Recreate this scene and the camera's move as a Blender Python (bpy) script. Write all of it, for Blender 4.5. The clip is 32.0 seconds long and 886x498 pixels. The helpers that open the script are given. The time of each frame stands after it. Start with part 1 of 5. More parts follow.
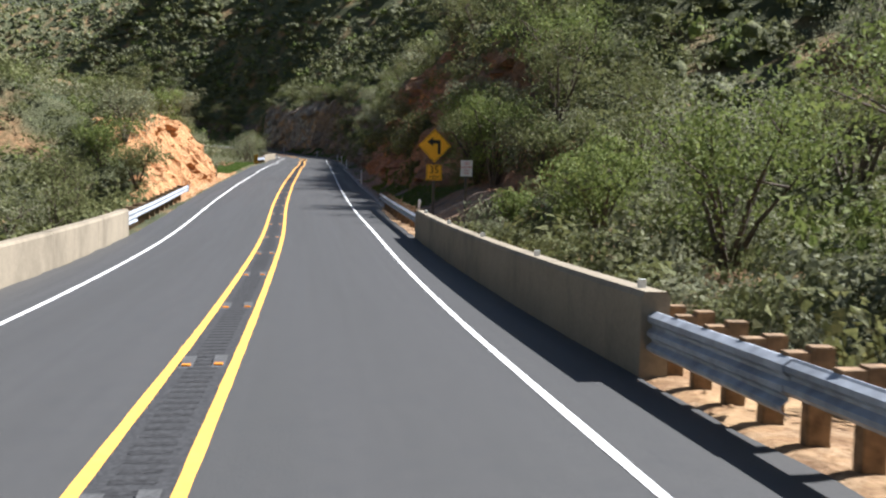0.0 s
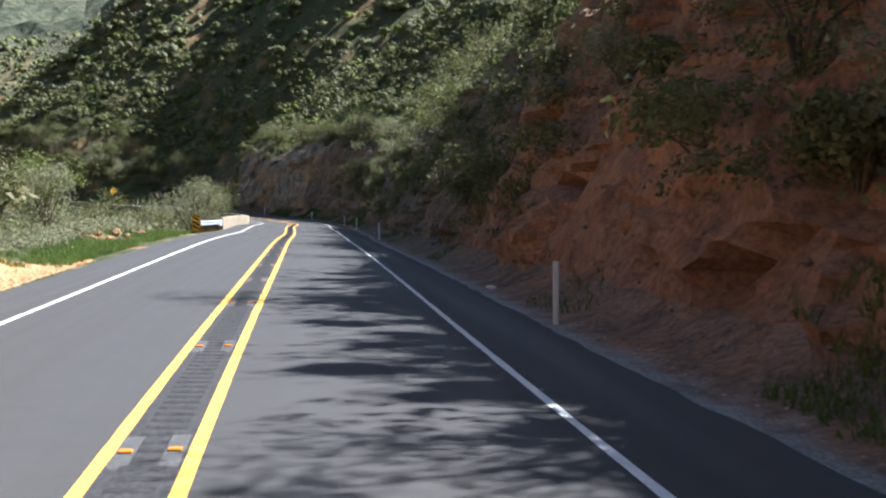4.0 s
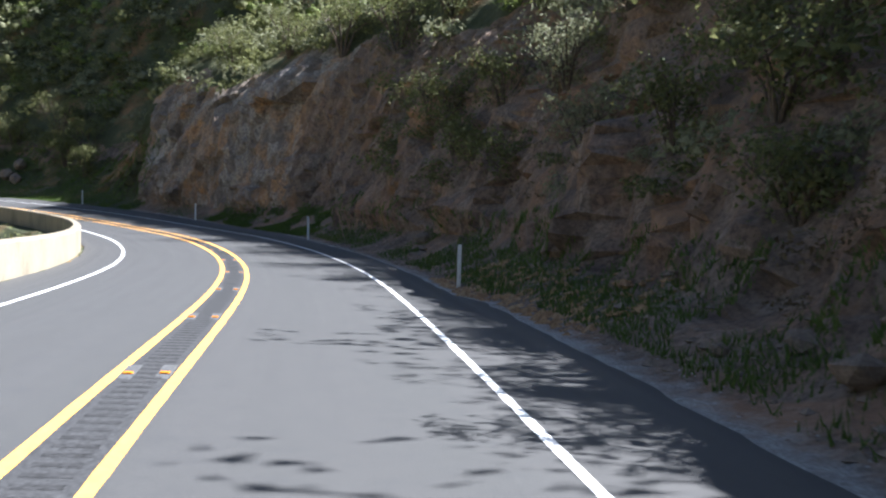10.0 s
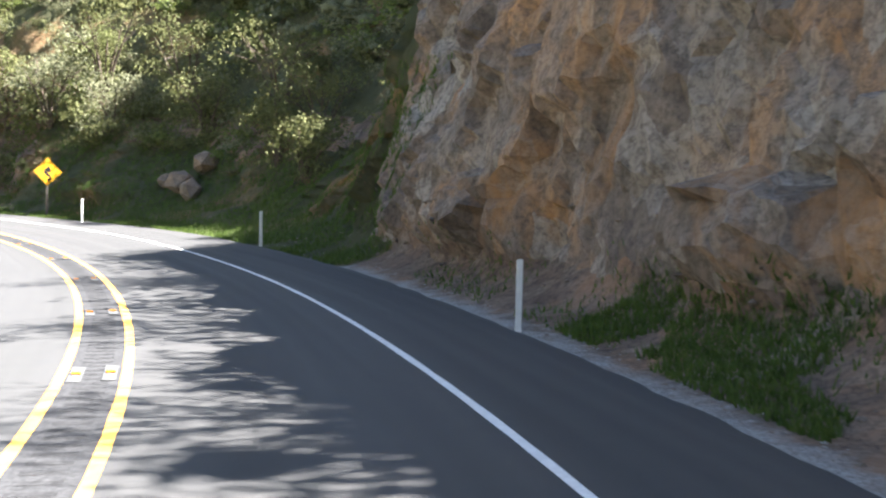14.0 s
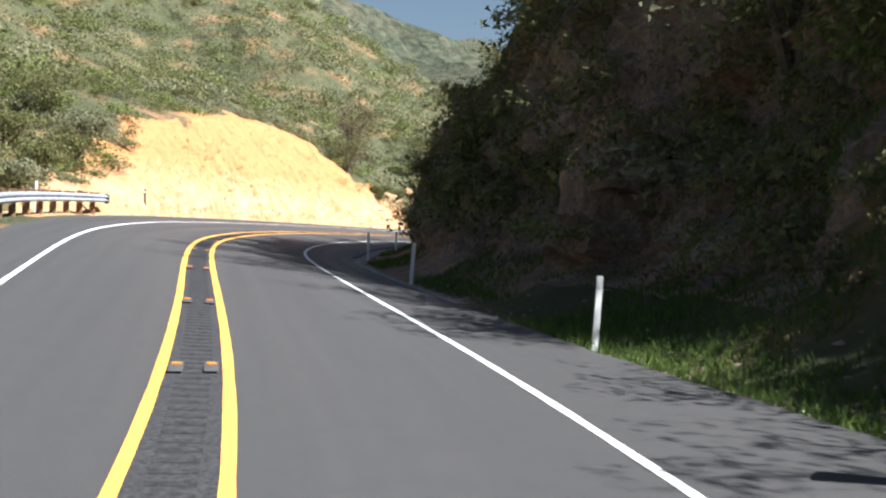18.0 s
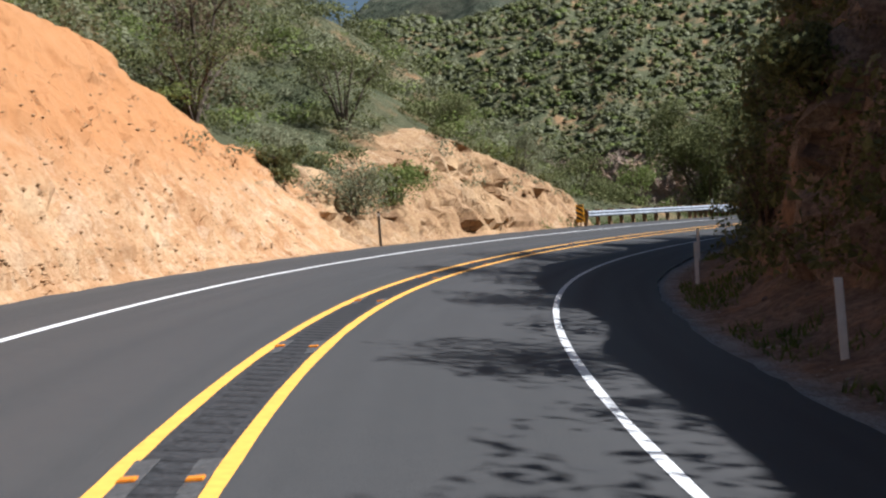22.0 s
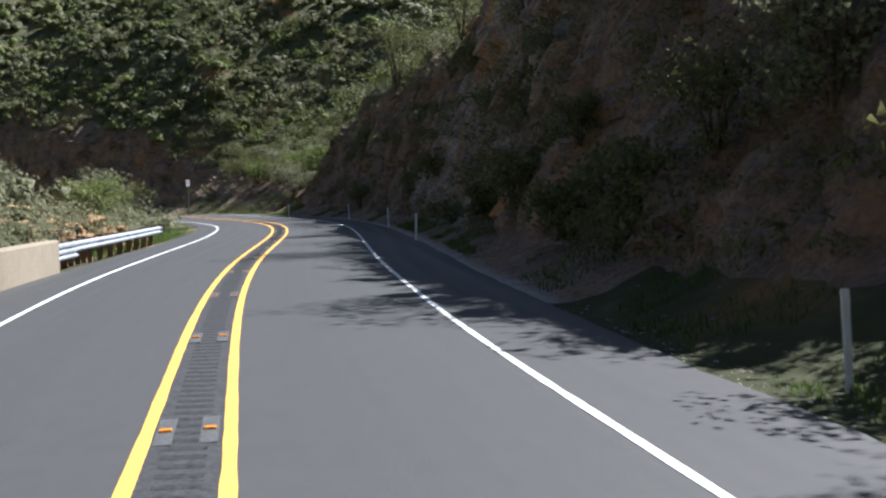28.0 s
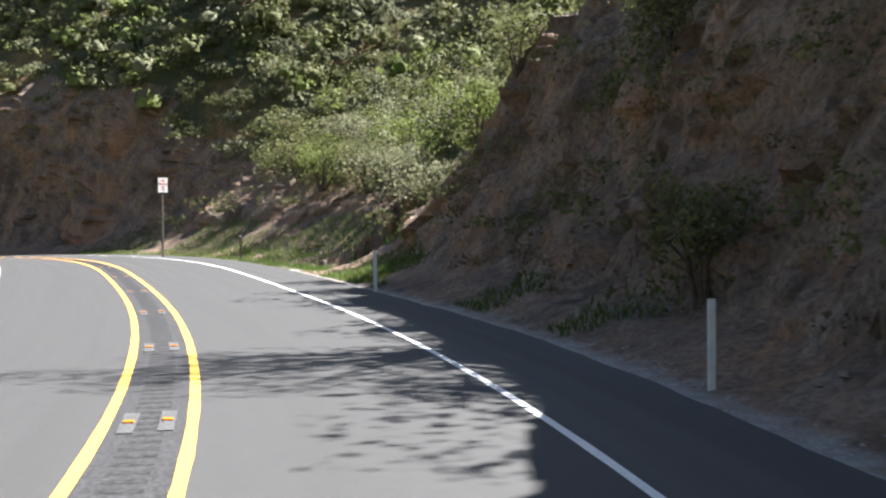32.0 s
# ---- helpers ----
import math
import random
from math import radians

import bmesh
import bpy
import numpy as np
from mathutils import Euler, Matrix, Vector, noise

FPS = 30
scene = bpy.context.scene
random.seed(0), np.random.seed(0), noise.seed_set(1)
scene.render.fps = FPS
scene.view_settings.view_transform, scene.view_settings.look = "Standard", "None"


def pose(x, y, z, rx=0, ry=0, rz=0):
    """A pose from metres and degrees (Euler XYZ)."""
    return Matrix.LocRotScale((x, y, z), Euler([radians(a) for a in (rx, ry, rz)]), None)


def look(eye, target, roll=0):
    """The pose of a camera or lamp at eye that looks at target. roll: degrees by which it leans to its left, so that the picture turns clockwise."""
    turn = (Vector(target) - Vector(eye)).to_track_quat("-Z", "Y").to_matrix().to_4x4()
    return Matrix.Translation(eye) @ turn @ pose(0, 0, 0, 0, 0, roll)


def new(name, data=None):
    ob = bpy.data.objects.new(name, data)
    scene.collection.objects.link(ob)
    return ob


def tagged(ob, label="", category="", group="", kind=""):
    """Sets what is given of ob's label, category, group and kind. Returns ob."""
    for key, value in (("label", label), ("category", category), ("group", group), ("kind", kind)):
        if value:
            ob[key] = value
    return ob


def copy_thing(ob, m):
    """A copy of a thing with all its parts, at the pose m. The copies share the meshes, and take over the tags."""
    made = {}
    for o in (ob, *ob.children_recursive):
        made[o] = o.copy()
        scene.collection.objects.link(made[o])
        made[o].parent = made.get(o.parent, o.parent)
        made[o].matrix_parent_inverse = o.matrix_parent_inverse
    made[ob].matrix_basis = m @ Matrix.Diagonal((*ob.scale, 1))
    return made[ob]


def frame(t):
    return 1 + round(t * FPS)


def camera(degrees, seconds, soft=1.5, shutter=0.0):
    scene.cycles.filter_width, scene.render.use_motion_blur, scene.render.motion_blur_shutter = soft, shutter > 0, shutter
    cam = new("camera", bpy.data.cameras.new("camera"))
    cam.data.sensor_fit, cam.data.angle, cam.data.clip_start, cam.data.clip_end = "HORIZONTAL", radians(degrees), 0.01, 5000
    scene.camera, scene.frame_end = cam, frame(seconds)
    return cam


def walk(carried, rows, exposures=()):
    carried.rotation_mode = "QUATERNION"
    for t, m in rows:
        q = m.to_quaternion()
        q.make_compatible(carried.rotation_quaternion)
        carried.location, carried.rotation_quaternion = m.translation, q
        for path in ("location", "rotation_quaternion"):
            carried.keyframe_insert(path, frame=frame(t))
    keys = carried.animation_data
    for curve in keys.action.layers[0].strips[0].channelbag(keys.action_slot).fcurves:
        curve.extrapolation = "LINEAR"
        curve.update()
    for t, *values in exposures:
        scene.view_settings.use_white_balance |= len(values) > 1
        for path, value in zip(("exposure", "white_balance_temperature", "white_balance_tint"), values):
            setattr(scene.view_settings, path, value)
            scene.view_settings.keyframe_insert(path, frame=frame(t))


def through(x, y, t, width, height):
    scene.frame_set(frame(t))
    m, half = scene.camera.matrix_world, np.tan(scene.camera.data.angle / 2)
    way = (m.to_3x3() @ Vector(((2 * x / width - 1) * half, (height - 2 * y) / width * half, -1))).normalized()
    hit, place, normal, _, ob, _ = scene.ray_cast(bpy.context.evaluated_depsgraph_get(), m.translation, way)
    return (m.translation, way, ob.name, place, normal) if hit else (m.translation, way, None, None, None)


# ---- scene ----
import itertools
def aim(x, y, z, yaw, tilt, lean):
    a, b = radians(yaw), radians(tilt)
    way = Vector((math.cos(a) * math.cos(b), math.sin(a) * math.cos(b), math.sin(b)))
    return look((x, y, z), Vector((x, y, z)) + way, lean)


cam = camera(40.04, 32.0, soft=2.2, shutter=0.1)
PATH = [
    (0.0, -0.01, -0.15, -0.04, 0.17, -6.12, 1.48),
    (0.5, 8.63, 0.84, -0.62, 0.09, -6.40, 1.35),
    (1.0, 17.24, 1.89, -1.21, -0.03, -5.40, 1.46),
    (1.5, 25.69, 2.95, -1.71, -0.06, -4.19, 1.94),
    (2.0, 34.17, 3.94, -2.10, -0.06, -3.18, 1.94),
    (2.5, 43.16, 5.05, -2.35, -0.18, -2.71, 1.57),
    (3.0, 52.33, 6.23, -2.53, -0.40, -2.50, 1.02),
    (3.5, 61.51, 7.29, -2.62, -0.51, -2.81, 0.94),
    (4.0, 70.76, 8.33, -2.76, -0.28, -3.10, 0.74),
    (4.5, 79.99, 9.35, -2.91, -0.17, -3.26, 0.67),
    (5.0, 89.14, 10.35, -3.06, -0.27, -3.31, 0.71),
    (5.5, 98.18, 11.32, -3.24, -0.47, -3.26, 0.87),
    (6.0, 107.08, 12.26, -3.45, -0.53, -3.01, 0.84),
    (6.5, 115.71, 13.18, -3.61, -0.71, -3.06, 1.00),
    (7.0, 124.15, 14.10, -3.78, -0.62, -3.34, 1.19),
    (7.5, 132.58, 14.92, -4.01, -0.56, -3.22, 0.84),
    (8.0, 140.97, 15.71, -4.22, -0.62, -3.08, 0.87),
    (8.5, 149.20, 16.59, -4.40, -0.68, -2.96, 0.97),
    (9.0, 157.38, 17.48, -4.55, -0.72, -3.10, 0.71),
    (9.5, 165.48, 18.37, -4.73, -0.69, -3.28, 0.75),
    (10.0, 173.46, 19.20, -4.94, -0.73, -3.17, 1.47),
    (10.5, 181.33, 19.90, -5.11, -0.48, -3.18, 1.09),
    (11.0, 189.03, 20.60, -5.25, -0.10, -3.11, 0.61),
    (11.5, 196.48, 21.50, -5.41, 0.94, -3.05, 0.78),
    (12.0, 203.74, 22.62, -5.56, 3.24, -2.88, 1.13),
    (12.5, 210.98, 23.90, -5.69, 5.33, -2.61, 1.70),
    (13.0, 218.06, 25.47, -5.75, 8.24, -2.62, 1.03),
    (13.5, 224.91, 27.45, -5.82, 12.02, -2.24, 0.99),
    (14.0, 231.60, 29.84, -5.87, 15.96, -2.22, 1.50),
    (14.5, 237.91, 32.68, -5.85, 19.50, -2.13, 1.02),
    (15.0, 243.89, 35.88, -5.80, 23.39, -2.26, 1.54),
    (15.5, 249.59, 39.44, -5.71, 27.18, -2.18, 2.25),
    (16.0, 255.03, 43.35, -5.62, 30.74, -1.87, 3.27),
    (16.5, 260.24, 47.59, -5.55, 34.31, -1.30, 4.79),
    (17.0, 264.93, 51.94, -5.40, 38.47, -1.54, 3.74),
    (17.5, 269.74, 57.23, -5.36, 42.52, -1.38, 3.60),
    (18.0, 274.19, 62.71, -5.33, 46.71, -1.24, 2.40),
    (18.5, 278.38, 68.56, -5.22, 48.58, -0.53, 1.47),
    (19.0, 282.48, 74.51, -5.09, 49.76, -1.04, -0.38),
    (19.5, 286.54, 80.47, -5.00, 51.13, -1.40, -2.31),
    (20.0, 290.52, 86.56, -4.92, 51.95, -1.59, -4.22),
    (20.5, 294.66, 92.66, -4.86, 50.28, -1.90, -4.64),
    (21.0, 299.03, 98.68, -4.78, 46.76, -1.90, -4.79),
    (21.5, 303.96, 104.44, -4.74, 42.55, -2.11, -4.69),
    (22.0, 309.35, 110.08, -4.73, 37.40, -2.26, -4.40),
    (22.5, 315.08, 115.07, -4.72, 32.27, -2.52, -4.68),
    (23.0, 321.16, 119.55, -4.77, 28.36, -3.05, -4.52),
    (23.5, 327.49, 123.58, -4.86, 24.28, -3.05, -4.55),
    (24.0, 334.09, 127.11, -4.97, 19.03, -3.18, -3.70),
    (24.5, 341.13, 130.05, -5.09, 14.91, -3.32, -4.29),
    (25.0, 348.28, 132.55, -5.26, 10.93, -2.92, -3.33),
    (25.5, 356.05, 134.68, -5.35, 6.31, -3.28, -2.68),
    (26.0, 364.08, 136.07, -5.50, 1.22, -3.06, -2.90),
    (26.5, 372.35, 136.87, -5.66, -3.58, -2.70, -2.19),
    (27.0, 380.77, 137.08, -5.77, -7.13, -2.89, -1.92),
    (27.5, 389.34, 136.78, -5.84, -10.11, -2.94, -1.96),
    (28.0, 398.07, 136.09, -5.87, -12.66, -2.84, -2.30),
    (28.5, 406.96, 135.10, -5.87, -14.32, -2.57, -2.98),
    (29.0, 416.01, 133.98, -5.84, -13.80, -2.50, -2.76),
    (29.5, 425.25, 132.82, -5.83, -13.73, -2.21, -1.61),
    (30.0, 434.50, 131.67, -5.84, -13.33, -2.05, -0.34),
    (30.5, 443.47, 130.57, -5.81, -12.73, -1.96, -0.10),
    (31.0, 452.13, 129.62, -5.78, -11.81, -2.35, -0.06),
    (31.5, 460.75, 128.94, -5.76, -10.31, -1.84, -0.74),
    (32.0, 469.38, 128.52, -5.73, -7.46, -1.59, -0.46),
]
EXPOSURES = [(0.0, 1.48), (2.0, 1.54), (3.0, 1.52), (3.5, 1.68), (5.5, 2.25), (9.5, 2.3), (11.0, 2.15), (12.0, 2.1), (13.0, 2.7), (13.6, 3.15), (14.0, 3.55), (15.0, 3.25), (15.8, 2.8), (16.5, 3.05), (17.0, 2.95), (17.5, 2.3), (18.0, 1.65), (19.0, 1.3), (21.0, 1.03), (22.0, 0.82), (23.0, 0.74), (24.0, 1.02), (25.0, 1.4), (26.0, 1.5), (28.5, 1.35), (29.0, 1.43), (30.0, 2.1), (31.0, 2.4), (32.0, 2.42)]
KELVIN = [(0.0, 6150.0), (5.5, 5900.0), (11.5, 5850.0), (13.5, 6500.0), (17.0, 6600.0), (18.5, 6000.0), (26.0, 5900.0), (29.0, 5950.0), (30.5, 6150.0), (32.0, 6400.0)]
walk(cam, [(r[0], aim(*r[1:])) for r in PATH], [(t, e, float(np.interp(t, *np.array(KELVIN).T)), 10.0) for t, e in EXPOSURES])

# ---- light ----
SUN_AZ, SUN_EL = -62.0, 47.5
sun_way = Vector((math.cos(radians(SUN_AZ)) * math.cos(radians(SUN_EL)), math.sin(radians(SUN_AZ)) * math.cos(radians(SUN_EL)), math.sin(radians(SUN_EL))))
world = bpy.data.worlds.new("sky")
scene.world = world
world.use_nodes = True
wn = world.node_tree
sky = wn.nodes.new("ShaderNodeTexSky")
sky.sky_type, sky.sun_disc = "NISHITA", False
sky.sun_elevation, sky.sun_rotation = radians(SUN_EL), radians(90 - SUN_AZ)
sky.air_density, sky.dust_density = 1.0, 1.1
wn.nodes["Background"].inputs["Strength"].default_value = 0.030
wn.links.new(sky.outputs[0], wn.nodes["Background"].inputs["Color"])
lamp = bpy.data.lights.new("sun", "SUN")
lamp.energy, lamp.angle, lamp.color = 5.0, radians(0.53), (1.0, 0.97, 0.955)
sun = new("sun", lamp)
sun.matrix_world = look(sun_way * 200, (0, 0, 0))

# ---- materials ----


class Mat:
    """Small helper round a node material."""

    def __init__(self, name, rough=0.8, metal=0.0, spec=0.3):
        self.m = bpy.data.materials.new(name)
        self.m.use_nodes = True
        self.t = self.m.node_tree
        self.p = self.t.nodes["Principled BSDF"]
        self.p.inputs["Roughness"].default_value = rough
        self.p.inputs["Metallic"].default_value = metal
        self.p.inputs["Specular IOR Level"].default_value = spec
        self.co = self.t.nodes.new("ShaderNodeTexCoord").outputs["Object"]

    def node(self, kind, **inputs):
        n = self.t.nodes.new(kind)
        for k, v in inputs.items():
            s = n.inputs[k.replace("_", " ")]
            if isinstance(v, bpy.types.NodeSocket):
                self.t.links.new(v, s)
            else:
                s.default_value = v
        return n

    def noise(self, scale, detail=5.0, rough=0.6, co=None, distort=0.0):
        return self.node("ShaderNodeTexNoise", Vector=co or self.co, Scale=scale, Detail=detail, Roughness=rough, Distortion=distort).outputs["Fac"]

    def _mul(self, v):
        n = self.t.nodes.new("ShaderNodeVectorMath")
        n.operation = "MULTIPLY"
        self.t.links.new(self.co, n.inputs[0])
        n.inputs[1].default_value = v
        return n.outputs[0]

    def ramp(self, fac, *stops):
        n = self.t.nodes.new("ShaderNodeValToRGB")
        self.t.links.new(fac, n.inputs[0])
        e = n.color_ramp.elements
        while len(e) < len(stops):
            e.new(0.5)
        for k, (pos, col) in enumerate(stops):
            e[k].position = pos
            e[k].color = (*col, 1.0) if len(col) == 3 else (col[0],) * 3 + (1.0,)
        return n.outputs[0]

    def mix(self, fac, a, b, mode="MIX"):
        n = self.t.nodes.new("ShaderNodeMix")
        n.data_type, n.blend_type = "RGBA", mode
        for s, v in ((n.inputs[0], fac), (n.inputs[6], a), (n.inputs[7], b)):
            if isinstance(v, bpy.types.NodeSocket):
                self.t.links.new(v, s)
            else:
                s.default_value = (*v, 1.0) if isinstance(v, tuple) else v
        return n.outputs[2]

    def color(self, c):
        s = self.p.inputs["Base Color"]
        if isinstance(c, bpy.types.NodeSocket):
            self.t.links.new(c, s)
        else:
            s.default_value = (*c, 1.0)
        return self

    def bump(self, fac, strength=0.4, dist=0.05):
        b = self.node("ShaderNodeBump", Strength=strength, Distance=dist, Height=fac)
        self.t.links.new(b.outputs[0], self.p.inputs["Normal"])
        return self

    def random(self, island=False):
        if island:
            return self.t.nodes.new("ShaderNodeNewGeometry").outputs["Random Per Island"]
        return self.t.nodes.new("ShaderNodeObjectInfo").outputs["Random"]


def plain(name, col, rough=0.6, metal=0.0, spec=0.4, grain=30.0, vary=0.25):
    k = Mat(name, rough, metal, spec)
    lo = tuple(c * (1 - vary) for c in col)
    hi = tuple(min(1.0, c * (1 + vary)) for c in col)
    f = k.noise(grain, 4.0)
    k.color(k.ramp(f, (0.3, lo), (0.7, hi)))
    k.bump(f, 0.15, 0.01)
    return k.m


def make_asphalt():
    k = Mat("asphalt", 0.62, 0, 0.2)
    uv = k.node("ShaderNodeUVMap").outputs["UV"]

    def along(across, down):
        n = k.t.nodes.new("ShaderNodeVectorMath")
        n.operation = "MULTIPLY"
        k.t.links.new(uv, n.inputs[0])
        n.inputs[1].default_value = (across, down, 1.0)
        return n.outputs[0]

    fine = k.noise(110.0, 2.0)
    mid = k.noise(3.0, 5.0)
    lanes = k.noise(1.0, 2.0, 0.5, along(1.1, 0.03))
    seams = k.noise(1.0, 3.0, 0.7, along(7.0, 0.05))
    c = k.ramp(fine, (0.30, (0.030, 0.030, 0.0295)), (0.72, (0.082, 0.081, 0.079)))
    c = k.mix(k.ramp(lanes, (0.35, (0.0,)), (0.70, (0.5,))), c, (0.076, 0.074, 0.072))
    c = k.mix(k.ramp(seams, (0.55, (0.0,)), (0.80, (0.10,))), c, (0.035, 0.035, 0.036))
    c = k.mix(k.ramp(mid, (0.48, (0.0,)), (0.72, (0.3,))), c, (0.044, 0.045, 0.047))
    k.t.links.new(k.ramp(lanes, (0.35, (0.70,)), (0.65, (0.56,))), k.p.inputs["Roughness"])
    return k.color(c).bump(fine, 0.35, 0.005).m


def make_rock(name, dark, base, warm, scale=1.0, streak=True, pale=None, relief=0.16, upper=None, verge=None, crack=0.35, facet=0.5):
    k = Mat(name, 0.9, 0, 0.2)
    co = k._mul((1.0, 1.0, 0.72)) if streak else k.co
    wob = k.node("ShaderNodeTexNoise", Vector=k.co, Scale=1.6 * scale, Detail=3.0)
    sh = k.node("ShaderNodeVectorMath")
    sh.operation = "MULTIPLY_ADD"
    k.t.links.new(wob.outputs["Color"], sh.inputs[0])
    sh.inputs[1].default_value = (0.30 / scale,) * 3
    k.t.links.new(co, sh.inputs[2])
    warped = sh.outputs[0]
    a = k.noise(0.45 * scale, 8.0, 0.65, co)
    b = k.noise(0.11 * scale, 3.0, 0.5)
    f = k.noise(6.0 * scale, 8.0, 0.75)
    cells = k.node("ShaderNodeTexVoronoi", Vector=warped, Scale=1.3 * scale)
    small = k.node("ShaderNodeTexVoronoi", Vector=warped, Scale=4.2 * scale)
    big_step = k.node("ShaderNodeSeparateColor", Color=cells.outputs["Color"])
    small_step = k.node("ShaderNodeSeparateColor", Color=small.outputs["Color"])
    c = k.ramp(a, (0.30, dark), (0.50, base), (0.70, warm))
    c = k.mix(k.ramp(big_step.outputs[0], (0.45, (0.0,)), (0.95, (facet,))), c, pale or base)
    c = k.mix(k.ramp(small_step.outputs[1], (0.45, (0.0,)), (1.0, (0.34,))), c, dark)
    c = k.mix(k.ramp(b, (0.40, (0.0,)), (0.65, (0.5,))), c, base)
    c = k.mix(k.ramp(f, (0.36, (0.75,)), (0.56, (0.0,))), c, dark)
    rim = k.node("ShaderNodeTexVoronoi", Vector=warped, Scale=2.1 * scale)
    rim.feature = "DISTANCE_TO_EDGE"
    c = k.mix(k.ramp(rim.outputs["Distance"], (0.0, (crack,)), (0.03, (0.0,))), c, dark)
    rust = k.noise(0.21 * scale, 6.0, 0.7, k._mul((1.0, 1.0, 0.5)), 0.8)
    c = k.mix(k.ramp(rust, (0.54, (0.0,)), (0.70, (0.75,))), c, warm)
    if upper:
        # a band of redder soil over the lower one
        z = k.node("ShaderNodeSeparateXYZ", Vector=k.co).outputs["Z"]
        lift = k.node("ShaderNodeMath")
        lift.operation = "MULTIPLY_ADD"
        k.t.links.new(k.noise(0.9, 5.0, 0.65), lift.inputs[0])
        lift.inputs[1].default_value = 0.55
        scaled = k.node("ShaderNodeMapRange", Value=z)
        scaled.inputs["From Min"].default_value, scaled.inputs["From Max"].default_value = upper[0], upper[1]
        k.t.links.new(scaled.outputs[0], lift.inputs[2])
        c = k.mix(k.ramp(lift.outputs[0], (0.58, (0.0,)), (1.08, (0.85,))), c, upper[2])
    if verge:
        # gravel from the road's edge fades out over the first half metre
        way_out = k.node("ShaderNodeAttribute")
        way_out.attribute_name = "way_out"
        grit = k.noise(24.0, 3.0, 0.7)
        edge_noise = k.noise(1.7, 4.0, 0.7)
        sum_up = k.node("ShaderNodeMath")
        sum_up.operation = "MULTIPLY_ADD"
        k.t.links.new(edge_noise, sum_up.inputs[0])
        sum_up.inputs[1].default_value = 1.3
        k.t.links.new(way_out.outputs["Fac"], sum_up.inputs[2])
        stones_c = k.ramp(grit, (0.36, tuple(0.45 * v for v in verge)), (0.62, verge))
        c = k.mix(k.ramp(k.node("ShaderNodeMapRange", Value=sum_up.outputs[0], From_Min=0.9, From_Max=1.4).outputs[0], (0.0, (0.95,)), (1.0, (0.0,))), c, stones_c)
    k.color(c)

    def total(x, w, y):
        m = k.t.nodes.new("ShaderNodeMath")
        m.operation = "MULTIPLY_ADD"
        k.t.links.new(x, m.inputs[0])
        m.inputs[1].default_value = w
        if isinstance(y, bpy.types.NodeSocket):
            k.t.links.new(y, m.inputs[2])
        else:
            m.inputs[2].default_value = y
        return m.outputs[0]

    h = total(big_step.outputs[1], 0.5, total(small_step.outputs[0], 0.4, total(f, 0.8, total(a, 2.0, 0.0))))
    return k.bump(h, 0.65, relief).m


def make_soil():
    k = Mat("hill_soil", 0.95, 0, 0.1)
    a = k.noise(0.18, 6.0)
    b = k.noise(2.5, 8.0, 0.75)
    c = k.ramp(a, (0.38, (0.075, 0.085, 0.045)), (0.52, (0.115, 0.115, 0.064)), (0.66, (0.33, 0.20, 0.105)))
    c = k.mix(k.ramp(b, (0.46, (0.0,)), (0.60, (0.5,))), c, (0.075, 0.085, 0.042))
    return k.color(c).bump(b, 0.9, 0.35).m


def make_leaf(name, dark, mid, light, through=0.32):
    k = Mat(name, 0.7, 0, 0.16)
    r = k.random(island=True)
    n = k.noise(0.22, 2.0)
    spray = k.noise(4.5, 5.0, 0.75)
    c = k.ramp(r, (0.0, tuple(0.5 * (v + w) for v, w in zip(dark, mid))), (0.5, mid), (1.0, tuple(0.5 * (v + w) for v, w in zip(light, mid))))
    c = k.mix(k.ramp(n, (0.35, (0.0,)), (0.65, (0.6,))), c, mid)
    c = k.mix(k.ramp(spray, (0.40, (0.7,)), (0.50, (0.0,))), c, dark)
    c = k.mix(k.ramp(spray, (0.53, (0.0,)), (0.66, (0.5,))), c, light)
    k.color(c).bump(spray, 0.7, 0.15)
    tr = k.node("ShaderNodeBsdfTranslucent", Color=c)
    mx = k.node("ShaderNodeMixShader", Fac=through)
    out = k.t.nodes["Material Output"]
    k.t.links.new(k.p.outputs[0], mx.inputs[1])
    k.t.links.new(tr.outputs[0], mx.inputs[2])
    k.t.links.new(mx.outputs[0], out.inputs[0])
    return k.m


def make_concrete(name, base):
    k = Mat(name, 0.9, 0, 0.2)
    a = k.noise(0.5, 7.0, 0.7, k._mul((1, 1, 0.8)))
    b = k.noise(14.0, 5.0)
    hi = tuple(min(1, c * 1.18) for c in base)
    lo = tuple(c * 0.62 for c in base)
    c = k.ramp(a, (0.32, lo), (0.5, base), (0.7, hi))
    c = k.mix(k.ramp(b, (0.35, (0.35,)), (0.6, (0.0,))), c, lo)
    return k.color(c).bump(b, 0.3, 0.015).m


ASPHALT = make_asphalt()
SLOT = plain("worn_asphalt_slot", (0.068, 0.068, 0.067), 0.7, grain=25, vary=0.5)
GROOVE = plain("rumble_groove", (0.033, 0.033, 0.034), 0.9, spec=0.15, grain=14, vary=0.6)
MEDIAN = plain("dark_seal_coat", (0.037, 0.037, 0.038), 0.75, spec=0.25, grain=22, vary=0.6)
YELLOW = plain("yellow_road_paint", (0.86, 0.43, 0.075), 0.55, grain=9, vary=0.12)
WHITE = plain("white_road_paint", (0.76, 0.76, 0.74), 0.55, grain=9, vary=0.12)
POST_WHITE = plain("white_post_plastic", (0.74, 0.75, 0.73), 0.45, grain=6, vary=0.12)
ORANGE = plain("amber_reflector", (0.75, 0.26, 0.02), 0.25, grain=50, vary=0.1)
